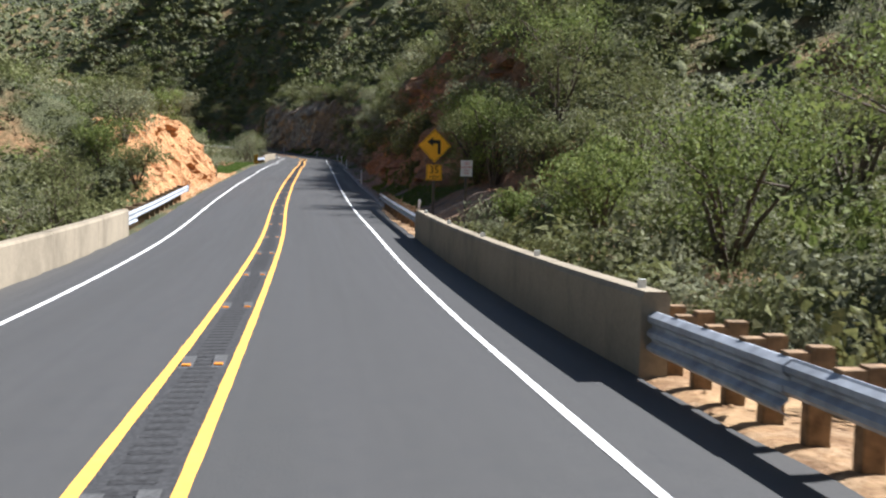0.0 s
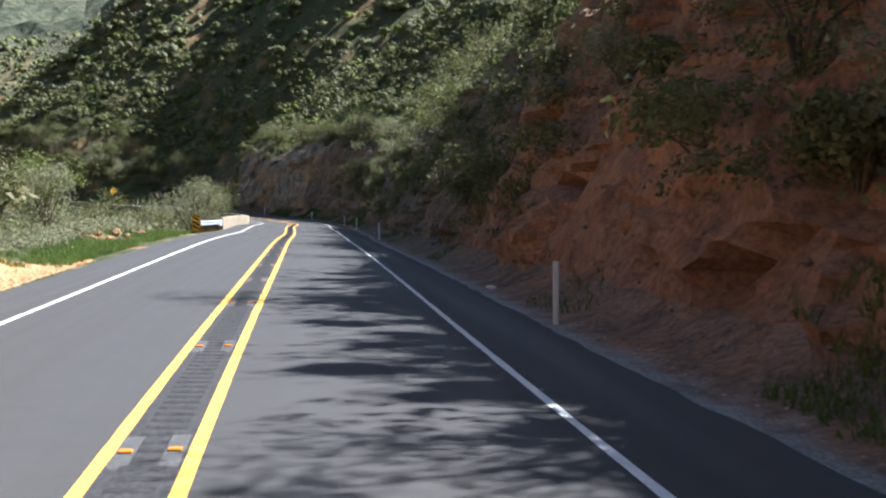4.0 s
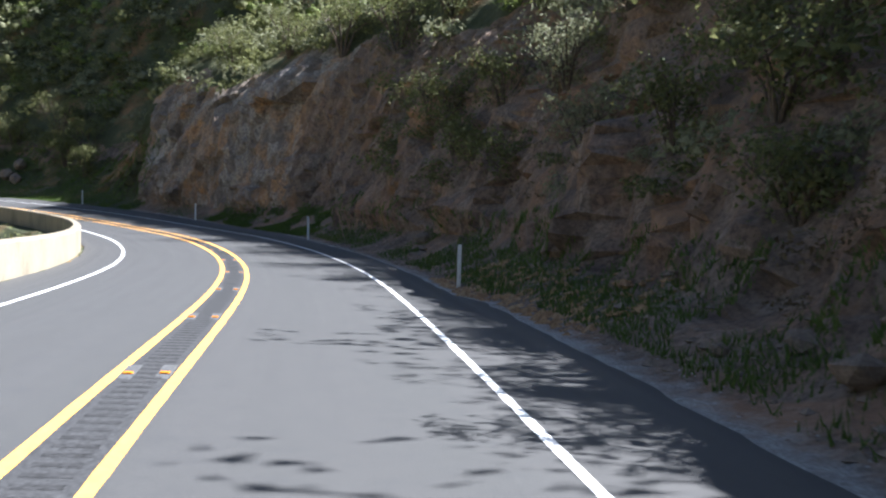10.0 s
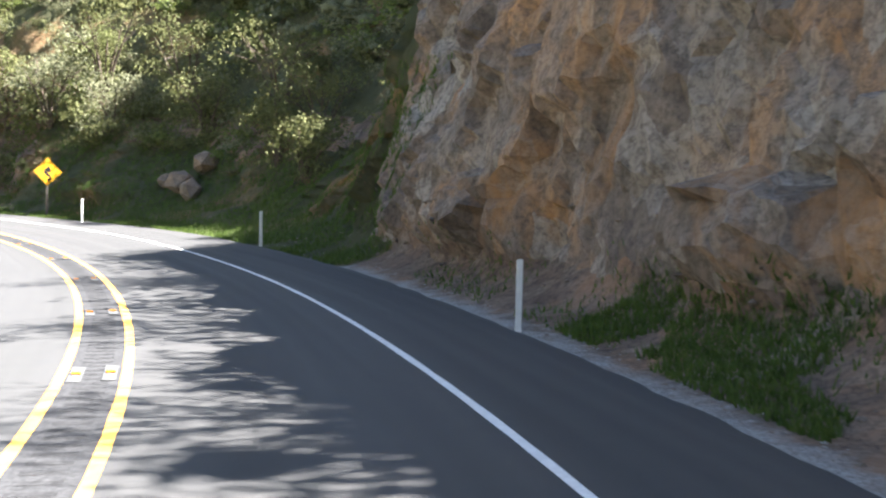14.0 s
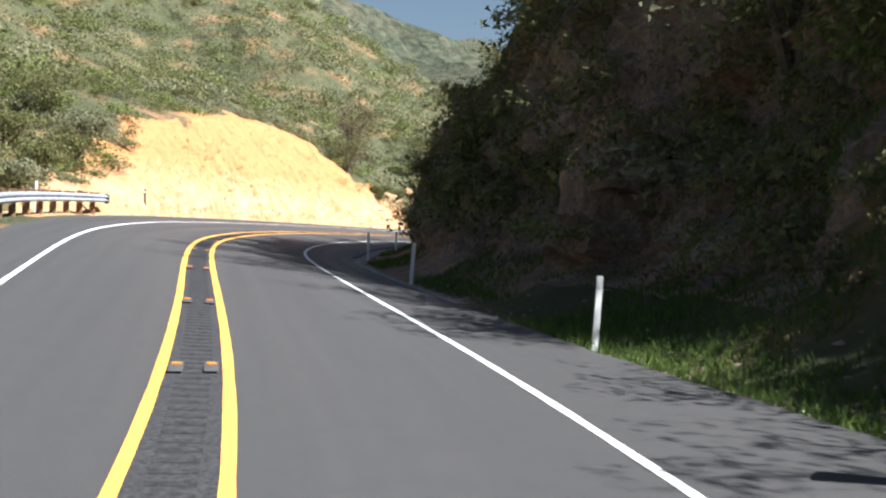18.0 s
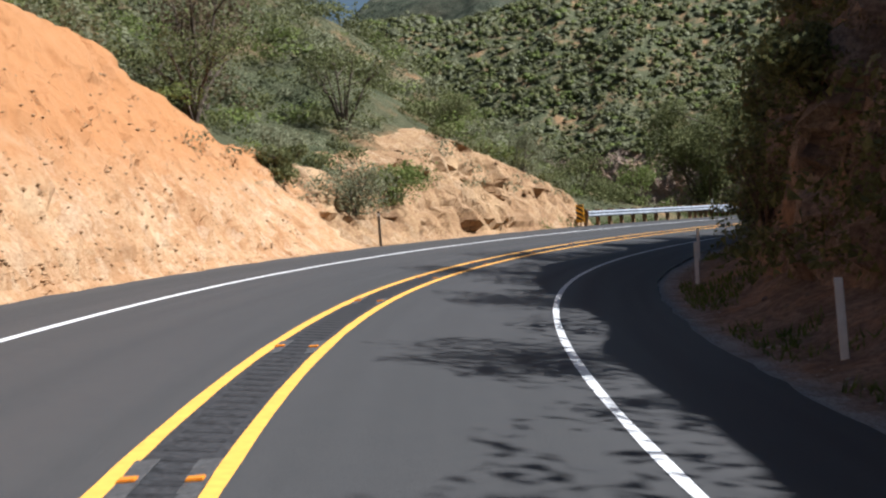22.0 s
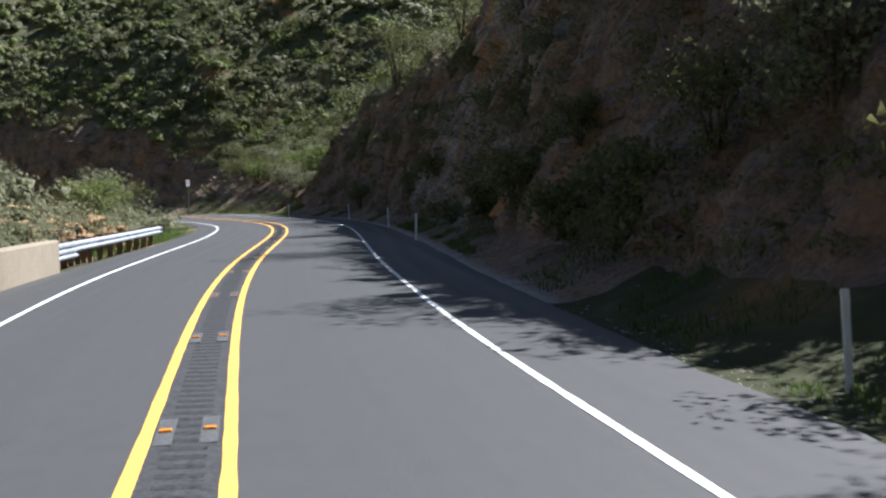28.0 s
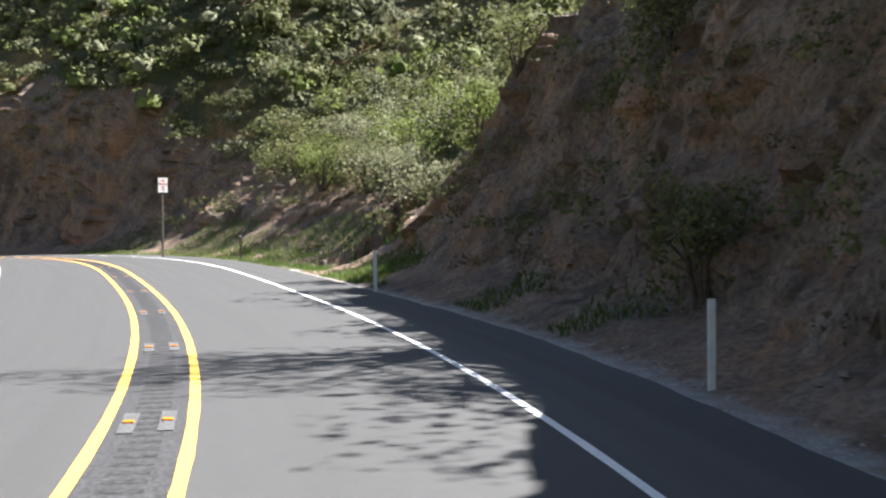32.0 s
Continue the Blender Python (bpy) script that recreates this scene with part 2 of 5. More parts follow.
CLIFF = make_rock("cliff_rock", (0.06, 0.046, 0.037), (0.24, 0.17, 0.125), (0.38, 0.215, 0.12), 1.35, pale=(0.39, 0.315, 0.25), verge=(0.50, 0.48, 0.45))
RED_ROCK = make_rock("red_cliff_soil", (0.11, 0.06, 0.04), (0.31, 0.17, 0.10), (0.42, 0.22, 0.115), 1.2, pale=(0.40, 0.26, 0.17), verge=(0.50, 0.48, 0.45))
OUTCROP = make_rock("orange_outcrop_rock", (0.22, 0.095, 0.04), (0.52, 0.27, 0.12), (0.62, 0.36, 0.17), 1.5, False, pale=(0.58, 0.37, 0.20), relief=0.2)
TAN = make_rock("tan_rock", (0.15, 0.08, 0.04), (0.43, 0.265, 0.135), (0.55, 0.37, 0.20), 1.8, False, pale=(0.58, 0.43, 0.27), relief=0.2)
SLAB = make_rock("slab_rock", (0.08, 0.065, 0.055), (0.29, 0.23, 0.185), (0.55, 0.27, 0.09), 1.0, pale=(0.50, 0.45, 0.39), relief=0.22, verge=(0.50, 0.48, 0.45), crack=0.3, facet=0.75)
CUT = make_rock("orange_cut_soil", (0.36, 0.17, 0.07), (0.56, 0.34, 0.175), (0.65, 0.47, 0.28), 2.2, False, pale=(0.70, 0.56, 0.39), relief=0.22, upper=(-5.6, -1.4, (0.50, 0.225, 0.085)))
STONE = make_rock("loose_stone", (0.10, 0.08, 0.065), (0.25, 0.20, 0.155), (0.38, 0.28, 0.20), 3.0, False, relief=0.05)
SOIL = make_soil()
GRAVEL = make_rock("shoulder_gravel", (0.20, 0.185, 0.17), (0.40, 0.38, 0.35), (0.52, 0.50, 0.465), 9.0, False, relief=0.04)
PEBBLE = make_rock("pale_pebbles", (0.20, 0.19, 0.175), (0.42, 0.40, 0.37), (0.54, 0.52, 0.49), 14.0, False, relief=0.02)
LEAF = make_leaf("chaparral_leaves", (0.064, 0.075, 0.028), (0.145, 0.155, 0.060), (0.26, 0.255, 0.11))
LEAF_GREY = make_leaf("sage_leaves", (0.125, 0.135, 0.076), (0.215, 0.222, 0.128), (0.33, 0.325, 0.20))
LEAF_BRIGHT = make_leaf("young_leaves", (0.08, 0.11, 0.03), (0.165, 0.205, 0.055), (0.30, 0.325, 0.115))
GRASS = make_leaf("fresh_grass", (0.05, 0.085, 0.018), (0.095, 0.15, 0.032), (0.17, 0.215, 0.06), 0.4)
DRY = make_leaf("dry_brush", (0.07, 0.05, 0.03), (0.16, 0.12, 0.07), (0.30, 0.24, 0.14))
BARK = plain("bark", (0.10, 0.075, 0.055), 0.9, grain=8, vary=0.5)
CONCRETE = make_concrete("weathered_concrete", (0.25, 0.212, 0.155))
STEEL = plain("galvanised_steel", (0.30, 0.325, 0.36), 0.6, 0.2, 0.4, grain=3.5, vary=0.35)
TIMBER = plain("treated_timber", (0.20, 0.125, 0.065), 0.85, grain=7, vary=0.45)
SIGN_YELLOW = plain("sign_yellow", (0.85, 0.42, 0.02), 0.4, grain=3, vary=0.06)
SIGN_WHITE = plain("sign_white", (0.75, 0.75, 0.74), 0.4, grain=3, vary=0.06)
BLACK = plain("black_film", (0.012, 0.012, 0.012), 0.5, grain=5)
RED = plain("red_film", (0.55, 0.03, 0.03), 0.5, grain=5)
POLE_WOOD = plain("weathered_sign_post", (0.10, 0.085, 0.07), 0.85, grain=9, vary=0.4)

# ---- the line of the road ----
# headings in degrees, levels in metres and cross falls in degrees, every 15 m from 40 m before the start
HEADING = [6.39, 6.42, 6.35, 6.61, 6.57, 6.6, 7.4, 6.74, 6.45, 6.08, 6.12, 6.22, 5.76, 6.57, 7.03, 5.47, 6.73, 12.37, 20.34, 28.06, 36.16, 44.83, 53.95, 58.24, 57.03, 49.41, 41.43, 33.07, 23.77, 14.95, 6.5, -1.21, -4.4, -3.28, -5.39, -7.29, -6.94, -3.24, 4.48, 9.74, 13.1, 23, 36, 50, 64, 78, 90, 100, 107, 111, 113, 114, 114, 114, 114, 114, 114]
LEVEL = [0.4, -0.45, -1.43, -2.38, -3.29, -3.95, -4.35, -4.6, -4.82, -5.05, -5.28, -5.55, -5.91, -6.31, -6.61, -6.93, -7.33, -7.64, -7.78, -7.86, -7.73, -7.52, -7.25, -6.79, -6.33, -6.17, -6.16, -6.27, -6.51, -6.79, -7.09, -7.43, -7.71, -7.8, -7.72, -7.73, -7.76, -7.73, -7.68, -7.63, -7.5, -7.6, -7.9, -8.3, -8.7, -9.2, -9.7, -10.2, -10.7, -11.1, -11.5, -11.8, -12, -12.2, -12.4, -12.5, -12.6]
FALL = [0.5, 0.6, 0.7, 0.7, 0.7, 0.5, 0.3, -0, -0.4, -0.7, -1.2, -1.6, -1.7, -1.3, -1, -1.1, -0.8, 0.1, 0.6, 1, 2.2, 2.7, 1.1, -2.2, -5.8, -7, -6.7, -6.5, -6.6, -6.5, -6, -5, -3.4, -2.1, -1, -0.3, -0.4, -0.5, -0.2, 0, -0.1, 0, 0, 0, 0, 0, 0, 0, 0, 0, 0, 0, 0, 0, 0, 0, 0]
WIDEN = [-0.03, -0.02, -0.02, -0.01, -0, 0.02, 0.04, 0.03, 0.01, -0, -0.03, -0.06, -0.08, -0.07, -0.03, 0.02, 0.04, 0.07, 0.09, 0.09, 0.06, 0.03, -0.05, -0.18, -0.37, -0.49, -0.49, -0.45, -0.47, -0.46, -0.37, -0.26, -0.11, 0.02, 0.11, 0.16, 0.15, 0.15, 0.16, 0.17, 0.18, 0.1, 0, 0, 0, 0, 0, 0, 0, 0, 0, 0, 0, 0, 0, 0, 0]
WIDEN_LEFT = [0.05, 0.02, -0, -0.03, -0.06, -0.09, -0.1, -0.08, -0.05, -0, 0.03, 0.05, 0.05, 0.03, 0, -0.03, -0.06, -0.05, -0.02, 0.03, 0.09, 0.15, 0.21, 0.25, 0.25, 0.25, 0.25, 0.24, 0.24, 0.23, 0.21, 0.17, 0.14, 0.09, 0.03, -0.05, -0.14, -0.22, -0.3, -0.34, -0.35, -0.2, 0, 0, 0, 0, 0, 0, 0, 0, 0, 0, 0, 0, 0, 0, 0]
START = (-37.877, -3.251)
GAP, LANE, LANE_L = 0.656, 3.2, 2.99
MARK0, MARK_STEP = -32.7, 6.66
STEP = 15.0
S_END = -40.0 + STEP * (len(HEADING) - 1)
rng = np.random.default_rng(7)


def glide(x, values):
    """Smooth curve through values that lie STEP apart from -40."""
    ky = np.asarray(values, float)
    m = np.gradient(ky)
    u = (np.asarray(x, float) + 40.0) / STEP
    i = np.clip(np.floor(u).astype(int), 0, len(ky) - 2)
    f = u - i
    return (2 * f**3 - 3 * f**2 + 1) * ky[i] + (f**3 - 2 * f**2 + f) * m[i] + (3 * f**2 - 2 * f**3) * ky[i + 1] + (f**3 - f**2) * m[i + 1]


S_ALL = np.arange(-38.0, S_END - 1.0, 1.0)
_a = np.radians(glide(S_ALL, HEADING))
_am = 0.5 * (_a[1:] + _a[:-1])
X_ALL = START[0] + np.concatenate([[0], np.cumsum(np.cos(_am))])
Y_ALL = START[1] + np.concatenate([[0], np.cumsum(np.sin(_am))])


def place(s, q, lift=0.0):
    """World points at the distance s along the road, q to the right of its middle, lift above its surface."""
    s, q = np.broadcast_arrays(np.asarray(s, float), np.asarray(q, float))
    a = np.radians(glide(s, HEADING))
    x = np.interp(s, S_ALL, X_ALL) + np.sin(a) * q
    y = np.interp(s, S_ALL, Y_ALL) - np.cos(a) * q
    z = glide(s, LEVEL) + np.tan(np.radians(glide(s, FALL))) * np.clip(q, -6.0, 6.5) + lift
    return np.stack([x, y, z], -1)


def turn(s):
    return float(glide(np.array([s]), HEADING)[0])


def stand(s, q, lift=0.0, spin=0.0):
    """Pose on the road's line: local x runs along the road, local y to its left."""
    p = place(s, q, lift)
    return pose(float(p[0]), float(p[1]), float(p[2]), 0, 0, turn(s) + spin)


# ---- noise for relief ----


def lattice(x, y, z, seed):
    xi, yi, zi = (np.floor(v).astype(np.int64) for v in (x, y, z))
    xf, yf, zf = x - xi, y - yi, z - zi
    u, v, w = (f * f * (3 - 2 * f) for f in (xf, yf, zf))

    def h(i, j, k):
        n = (i * 374761393 + j * 668265263 + k * 2147483647 + seed * 1274126177) & 0xFFFFFFFF
        n = ((n ^ (n >> 13)) * 1274126177) & 0xFFFFFFFF
        return ((n ^ (n >> 16)) & 0xFFFF) / 65535.0

    def lerp(a, b, t):
        return a + (b - a) * t

    return lerp(lerp(lerp(h(xi, yi, zi), h(xi + 1, yi, zi), u), lerp(h(xi, yi + 1, zi), h(xi + 1, yi + 1, zi), u), v),
                lerp(lerp(h(xi, yi, zi + 1), h(xi + 1, yi, zi + 1), u), lerp(h(xi, yi + 1, zi + 1), h(xi + 1, yi + 1, zi + 1), u), v), w) * 2 - 1


def fbm(p, scale, octaves=4, seed=1, gain=0.5):
    out, amp = 0.0, 1.0
    q = p / scale
    for o in range(octaves):
        out = out + amp * lattice(q[..., 0], q[..., 1], q[..., 2], seed + o * 17)
        q, amp = q * 2.03, amp * gain
    return out


# ---- mesh helpers ----


def mesh_from(name, verts, faces, material, smooth=False):
    me = bpy.data.meshes.new(name)
    verts = np.ascontiguousarray(verts, np.float32).reshape(-1, 3)
    faces = np.ascontiguousarray(faces, np.int32)
    k = faces.shape[1]
    me.vertices.add(len(verts))
    me.vertices.foreach_set("co", verts.ravel())
    me.loops.add(faces.size)
    me.loops.foreach_set("vertex_index", faces.ravel())
    me.polygons.add(len(faces))
    me.polygons.foreach_set("loop_start", np.arange(0, faces.size, k, dtype=np.int32))
    me.polygons.foreach_set("loop_total", np.full(len(faces), k, np.int32))
    me.polygons.foreach_set("use_smooth", np.full(len(faces), smooth))
    me.materials.append(material)
    me.update(calc_edges=True)
    return me


def grid_faces(rows, cols):
    i = np.arange((rows - 1) * (cols - 1))
    r, c = i // (cols - 1), i % (cols - 1)
    a = r * cols + c
    return np.stack([a, a + cols, a + cols + 1, a + 1], -1)


def sheet(name, p, material, label, category, smooth=False, kind="structure"):
    """One sheet from a grid of points (rows, columns, 3)."""
    return tagged(new(name, mesh_from(name, p.reshape(-1, 3), grid_faces(p.shape[0], p.shape[1]), material, smooth)), label, category, kind=kind)


def part(name, bm, material, parent, label=""):
    me = bpy.data.meshes.new(name)
    bm.to_mesh(me)
    bm.free()
    me.materials.append(material)
    ob = new(name, me)
    ob.parent = parent
    if label:
        ob["label"] = label
    return ob


def box(sx, sy, sz, at=(0, 0, 0), bevel=0.0, spin=0.0):
    bm = bmesh.new()
    bmesh.ops.create_cube(bm, size=1.0, matrix=Matrix.Translation(at) @ Matrix.Rotation(spin, 4, "Z") @ Matrix.Diagonal((sx, sy, sz, 1)))
    if bevel:
        bmesh.ops.bevel(bm, geom=bm.edges[:], offset=bevel, segments=2, affect="EDGES")
    return bm


def sweep(section, s_values, q, name, material, label, category, closed=True, kind="structure", parent=None):
    """A section (offset to the right, height) drawn along the road at q."""
    sec = np.asarray(section, float)
    s = np.asarray(s_values, float)
    p = place(s[:, None], q + sec[None, :, 0], 0.0)
    base = place(s, q)[:, 2]
    p[..., 2] = base[:, None] + sec[None, :, 1]
    f = grid_faces(len(s), len(sec))
    if closed:
        k = len(sec)
        a = np.arange(len(s) - 1) * k
        f = np.vstack([f, np.stack([a + k - 1, a + 2 * k - 1, a + k, a], -1)])
        v = p.reshape(-1, 3)
        caps = [list(range(k))[::-1], [(len(s) - 1) * k + j for j in range(k)]]
        me = bpy.data.meshes.new(name)
        me.from_pydata([tuple(c) for c in v.tolist()], [], [tuple(c) for c in f.tolist()] + [tuple(c) for c in caps])
        me.materials.append(material)
        me.update()
    else:
        me = mesh_from(name, p, f, material)
    ob = new(name, me)
    if parent is None:
        tagged(ob, label, category, kind=kind)
    else:
        ob.parent = parent
        ob.matrix_parent_inverse = parent.matrix_basis.inverted()
        if label:
            ob["label"] = label
    return ob


def lay(curve, s):
    """Value at s of a table of (s, value)."""
    k = np.array(curve, float)
    return np.interp(s, k[:, 0], k[:, 1])
# ---- road ----
EDGE_L = -4.75
LINE_R, LINE_L = GAP / 2 + LANE, -GAP / 2 - LANE_L


# distance along the road, and how far the asphalt reaches to the right
SHOULDER = [(-40, 4.85), (55, 4.8), (65, 5.15), (90, 5.0), (130, 4.85), (142, 4.85), (153, 5.2), (194, 5.3), (199, 5.25), (201, 4.85), (226, 5.02), (234, 5.5), (247, 5.7), (268, 5.9), (286, 6.15), (297, 6.05), (303, 5.35), (316, 4.9), (327, 4.75), (331, 4.68), (337, 5.0), (386, 5.0), (393, 4.78), (402, 4.6), (414, 4.9), (450, 5.4), (488, 5.75), (506, 5.6), (523, 5.5), (534, 5.7), (560, 5.5), (800, 5.2)]


def widen(s):
    return glide(s, WIDEN)


def edge_r(s):
    return np.interp(s, *np.array(SHOULDER).T)


sg = np.arange(-38.0, S_END - 2.0, 0.5)
qs = np.repeat(np.array([[EDGE_L, -3.9, -2.6, -1.2, 0.0, 1.2, 2.6, 3.9, 0.0]]), len(sg), 0)
chip = np.stack([sg, sg * 0, sg * 0], -1)
qs[:, -1] = edge_r(sg) + 0.05 * fbm(chip, 0.9, 3, 12)
qs[:, 0] += 0.05 * fbm(chip, 0.9, 3, 13)
road = sheet("road", place(sg[:, None], qs), ASPHALT, "smooth dark grey asphalt two-lane road, sealed with fine aggregate", "road", True)
corner = np.empty(len(road.data.loops), np.int32)
road.data.loops.foreach_get("vertex_index", corner)
grid_uv = np.stack([qs, np.repeat(sg[:, None], qs.shape[1], 1)], -1).reshape(-1, 2)
road.data.uv_layers.new(name="UVMap").data.foreach_set("uv", grid_uv[corner].astype(np.float32).ravel())
sm = np.arange(-38.0, S_END - 2.0, 0.5)


def stripe(name, q, width, material, label, lift=0.006, s=sm):
    q = np.broadcast_to(q, s.shape)
    ragged = 0.006 * fbm(np.stack([s, q, s * 0], -1), 0.7, 2, 5)
    p = np.stack([place(s, q - width / 2 - ragged, lift), place(s, q + width / 2 + ragged, lift)], 1)
    return sheet(name, p, material, label, "road marking")


stripe("yellow_line", GAP / 2, 0.115, YELLOW, "solid yellow centre line painted on the asphalt")
MEDIAN_GAP = [(-40, 0.72), (10, 0.71), (58, 0.665), (132, 0.645), (228, 0.64), (260, 0.73), (285, 0.80), (308, 0.63), (323, 0.585), (384, 0.60), (415, 0.68), (490, 0.68), (510, 0.76), (524, 0.82), (800, 0.80)]


def gap(s):
    return np.interp(s, *np.array(MEDIAN_GAP).T)


stripe("median_band", (GAP - gap(sm)) / 2, gap(sm) - 0.1, MEDIAN, "dark sealed strip between the two yellow lines", 0.004)
stripe("yellow_line", GAP / 2 - gap(sm), 0.115, YELLOW, "solid yellow centre line painted on the asphalt")
stripe("white_line", LINE_R + widen(sm), 0.10, WHITE, "solid white edge line painted on the asphalt")
stripe("white_line", LINE_L + glide(sm, WIDEN_LEFT), 0.10, WHITE, "solid white edge line painted on the asphalt")

# milled grooves across the median
gs = np.arange(-10.0, 600.0, 0.32)
gm = (GAP - gap(gs)) / 2
gq = (gm - 0.17, gm + 0.17)
c4 = np.stack([place(gs, gq[0], 0.0068), place(gs, gq[1], 0.0068), place(gs + 0.13, gq[1], 0.0068), place(gs + 0.13, gq[0], 0.0068)], 1)
low = np.stack([place(gs + 0.03, gq[0] + 0.02, 0.005), place(gs + 0.03, gq[1] - 0.02, 0.005), place(gs + 0.10, gq[1] - 0.02, 0.005), place(gs + 0.10, gq[0] + 0.02, 0.005)], 1)
vv = np.concatenate([c4, low], 1)
b = np.arange(len(gs))[:, None] * 8
ff = np.concatenate([b + np.array(k) for k in ((4, 5, 6, 7), (0, 1, 5, 4), (1, 2, 6, 5), (2, 3, 7, 6), (3, 0, 4, 7))])
tagged(new("rumble_grooves", mesh_from("rumble_grooves", vv, ff, GROOVE)), "row of milled rumble grooves across the median", "rumble strip", kind="stuff")

# reflective markers in worn slots
marker = tagged(new("road_marker"), "amber reflective marker in a worn grey slot between yellow lines", "road marker", "markers along the centre line")
bm = box(1.15, 0.15, 0.004, (0, 0, 0.010))
part("slot", bm, SLOT, marker, "worn grey recess")
bm = box(0.10, 0.105, 0.02, (0, 0, 0.020), 0.006)
part("reflector", bm, ORANGE, marker)
first = True
for k in range(90):
    s = MARK0 + MARK_STEP * k
    if s > 585:
        break
    for q in (-0.19, 0.17):
        m = stand(s + (0.08 if q > 0 else 0), q + float(GAP - gap(s)) / 2)
        if first:
            marker.matrix_basis, first = m, False
        else:
            copy_thing(marker, m)


# ---- ground on both sides ----
# distance along the road, then: where the cut begins, its height, its steepness, the slope above
RIGHT = [
    (-40, 9.0, 0.4, 30, 6), (30, 9.0, 0.4, 30, 8), (46, 9.0, 1.0, 40, 24), (56, 9.0, 3.5, 50, 34), (64, 8.2, 7.0, 58, 38), (76, 6.9, 8.4, 60, 40), (110, 6.7, 7.8, 60, 40), (126, 6.7, 8.2, 60, 40), (134, 6.7, 9.5, 60, 40), (148, 6.8, 9.3, 60, 40), (160, 6.8, 8.7, 60, 40),
    (200, 7.2, 8.5, 60, 40), (214, 8.6, 7.4, 60, 40), (231, 7.4, 9.6, 68, 40), (236, 9.0, 11.0, 70, 42), (242, 9.4, 11.5, 70, 42), (248, 8.0, 10.6, 72, 42), (253, 7.8, 9.5, 76, 38), (265, 7.8, 9.4, 76, 36), (276, 9.0, 3.0, 36, 50), (291, 8.8, 4.0, 39, 49), (298, 8.6, 4.8, 42, 45), (306, 8.0, 8.6, 58, 43), (312, 7.4, 10.2, 66, 44), (320, 7.4, 9.4, 70, 42),
    (328, 7.2, 7.4, 74, 40), (336, 7.2, 6.4, 76, 34), (346, 7.2, 5.6, 76, 30), (364, 7.0, 5.6, 76, 30), (376, 7.0, 7.8, 76, 34), (385, 7.0, 8.3, 75, 40), (394, 6.9, 8.5, 76, 42), (401, 6.8, 5.7, 78, 40), (411, 6.8, 6.0, 76, 38), (418, 6.8, 6.1, 76, 38), (430, 6.9, 6.6, 76, 34), (434, 7.3, 4.5, 68, 32), (438, 8.2, 2.4, 50, 30), (452, 9.0, 2.5, 45, 30), (466, 7.5, 8.0, 66, 38), (490, 7.2, 12.0, 65, 42), (515, 7.2, 10.9, 66, 40), (530, 7.3, 10.2, 66, 40), (545, 7.4, 8.0, 66, 38), (556, 10.0, 1.5, 35, 34), (582, 10.0, 2.5, 45, 36), (592, 8.0, 8.5, 68, 34), (612, 8.0, 12.5, 72, 32), (800, 8.0, 13.5, 72, 32),
]
LEFT = [
    (-40, 6.2, -5.0, 35, 2), (44, 6.2, -4.5, 35, 2), (62, 6.4, -1.0, 35, 6), (70, 6.2, 3.5, 55, 20), (84, 6.0, 4.6, 58, 18), (98, 6.2, 3.6, 50, 8), (108, 7.5, 0.6, 30, 2), (136, 8.5, 0.2, 25, -8), (152, 6.2, -4.0, 36, -4),
    (300, 6.2, -4.0, 36, -2), (324, 6.4, -1.5, 32, 2), (335, 5.9, 0.3, 40, 6), (338, 5.5, 0.6, 60, 8), (343, 5.4, 0.9, 62, 12), (348, 5.3, 2.7, 62, 17), (353, 5.3, 5.0, 62, 20), (360, 5.4, 5.8, 62, 22), (366, 5.5, 6.2, 60, 23), (374, 5.6, 6.4, 60, 24), (378, 5.7, 5.8, 58, 24), (384, 5.8, 3.7, 50, 24), (390, 5.8, 2.4, 46, 28), (400, 5.6, 4.0, 64, 30), (408, 5.7, 2.6, 58, 30), (416, 6.2, 0.9, 40, 29), (424, 6.6, 0.4, 30, 25), (434, 6.2, -5.0, 36, -3), (474, 6.2, -4.0, 34, 0), (484, 6.8, 1.2, 30, -4), (496, 6.8, 1.9, 32, -6), (512, 6.6, 0.8, 25, -8), (530, 6.6, -4.0, 32, -6), (800, 6.4, -7.0, 34, -6),
]


def shape(table, s, k):
    t = np.array(table, float)
    out = np.interp(s, t[:, 0], t[:, k])
    return out


def uneven(side, s):
    """The brow of the cut rises and falls along the road."""
    s = np.asarray(s, float)
    return 1.0 + 0.22 * fbm(np.stack([s, s * 0 + side * 50, s * 0], -1), 19.0, 3, 90) * np.where(side > 0, 1.0, 0.4)


def blocks(p, size, seed):
    """Fractured rock: each cell is a tilted face, set in or out by chance."""
    q = p / size
    base = np.floor(q).astype(np.int64)
    best = np.full(q.shape[0], 1e9)
    out = np.zeros(q.shape[0])

    def chance(c, k):
        n = (c[:, 0] * 374761393 + c[:, 1] * 668265263 + c[:, 2] * 1440662683 + (seed + k) * 1274126177) & 0xFFFFFFFF
        n = ((n ^ (n >> 13)) * 1274126177) & 0xFFFFFFFF
        return ((n ^ (n >> 16)) & 0xFFFF) / 65535.0

    for i, j, k in itertools.product((-1, 0, 1), repeat=3):
        c = base + np.array([i, j, k])
        d = q - (c + np.stack([chance(c, 1), chance(c, 2), chance(c, 3)], -1))
        r = (d * d).sum(-1)
        m = r < best
        tilt = np.stack([chance(c, 4), chance(c, 5), chance(c, 6)], -1) - 0.5
        out = np.where(m, chance(c, 7) * 2 - 1 + 1.1 * (d * tilt).sum(-1), out)
        best = np.where(m, r, best)
    return out


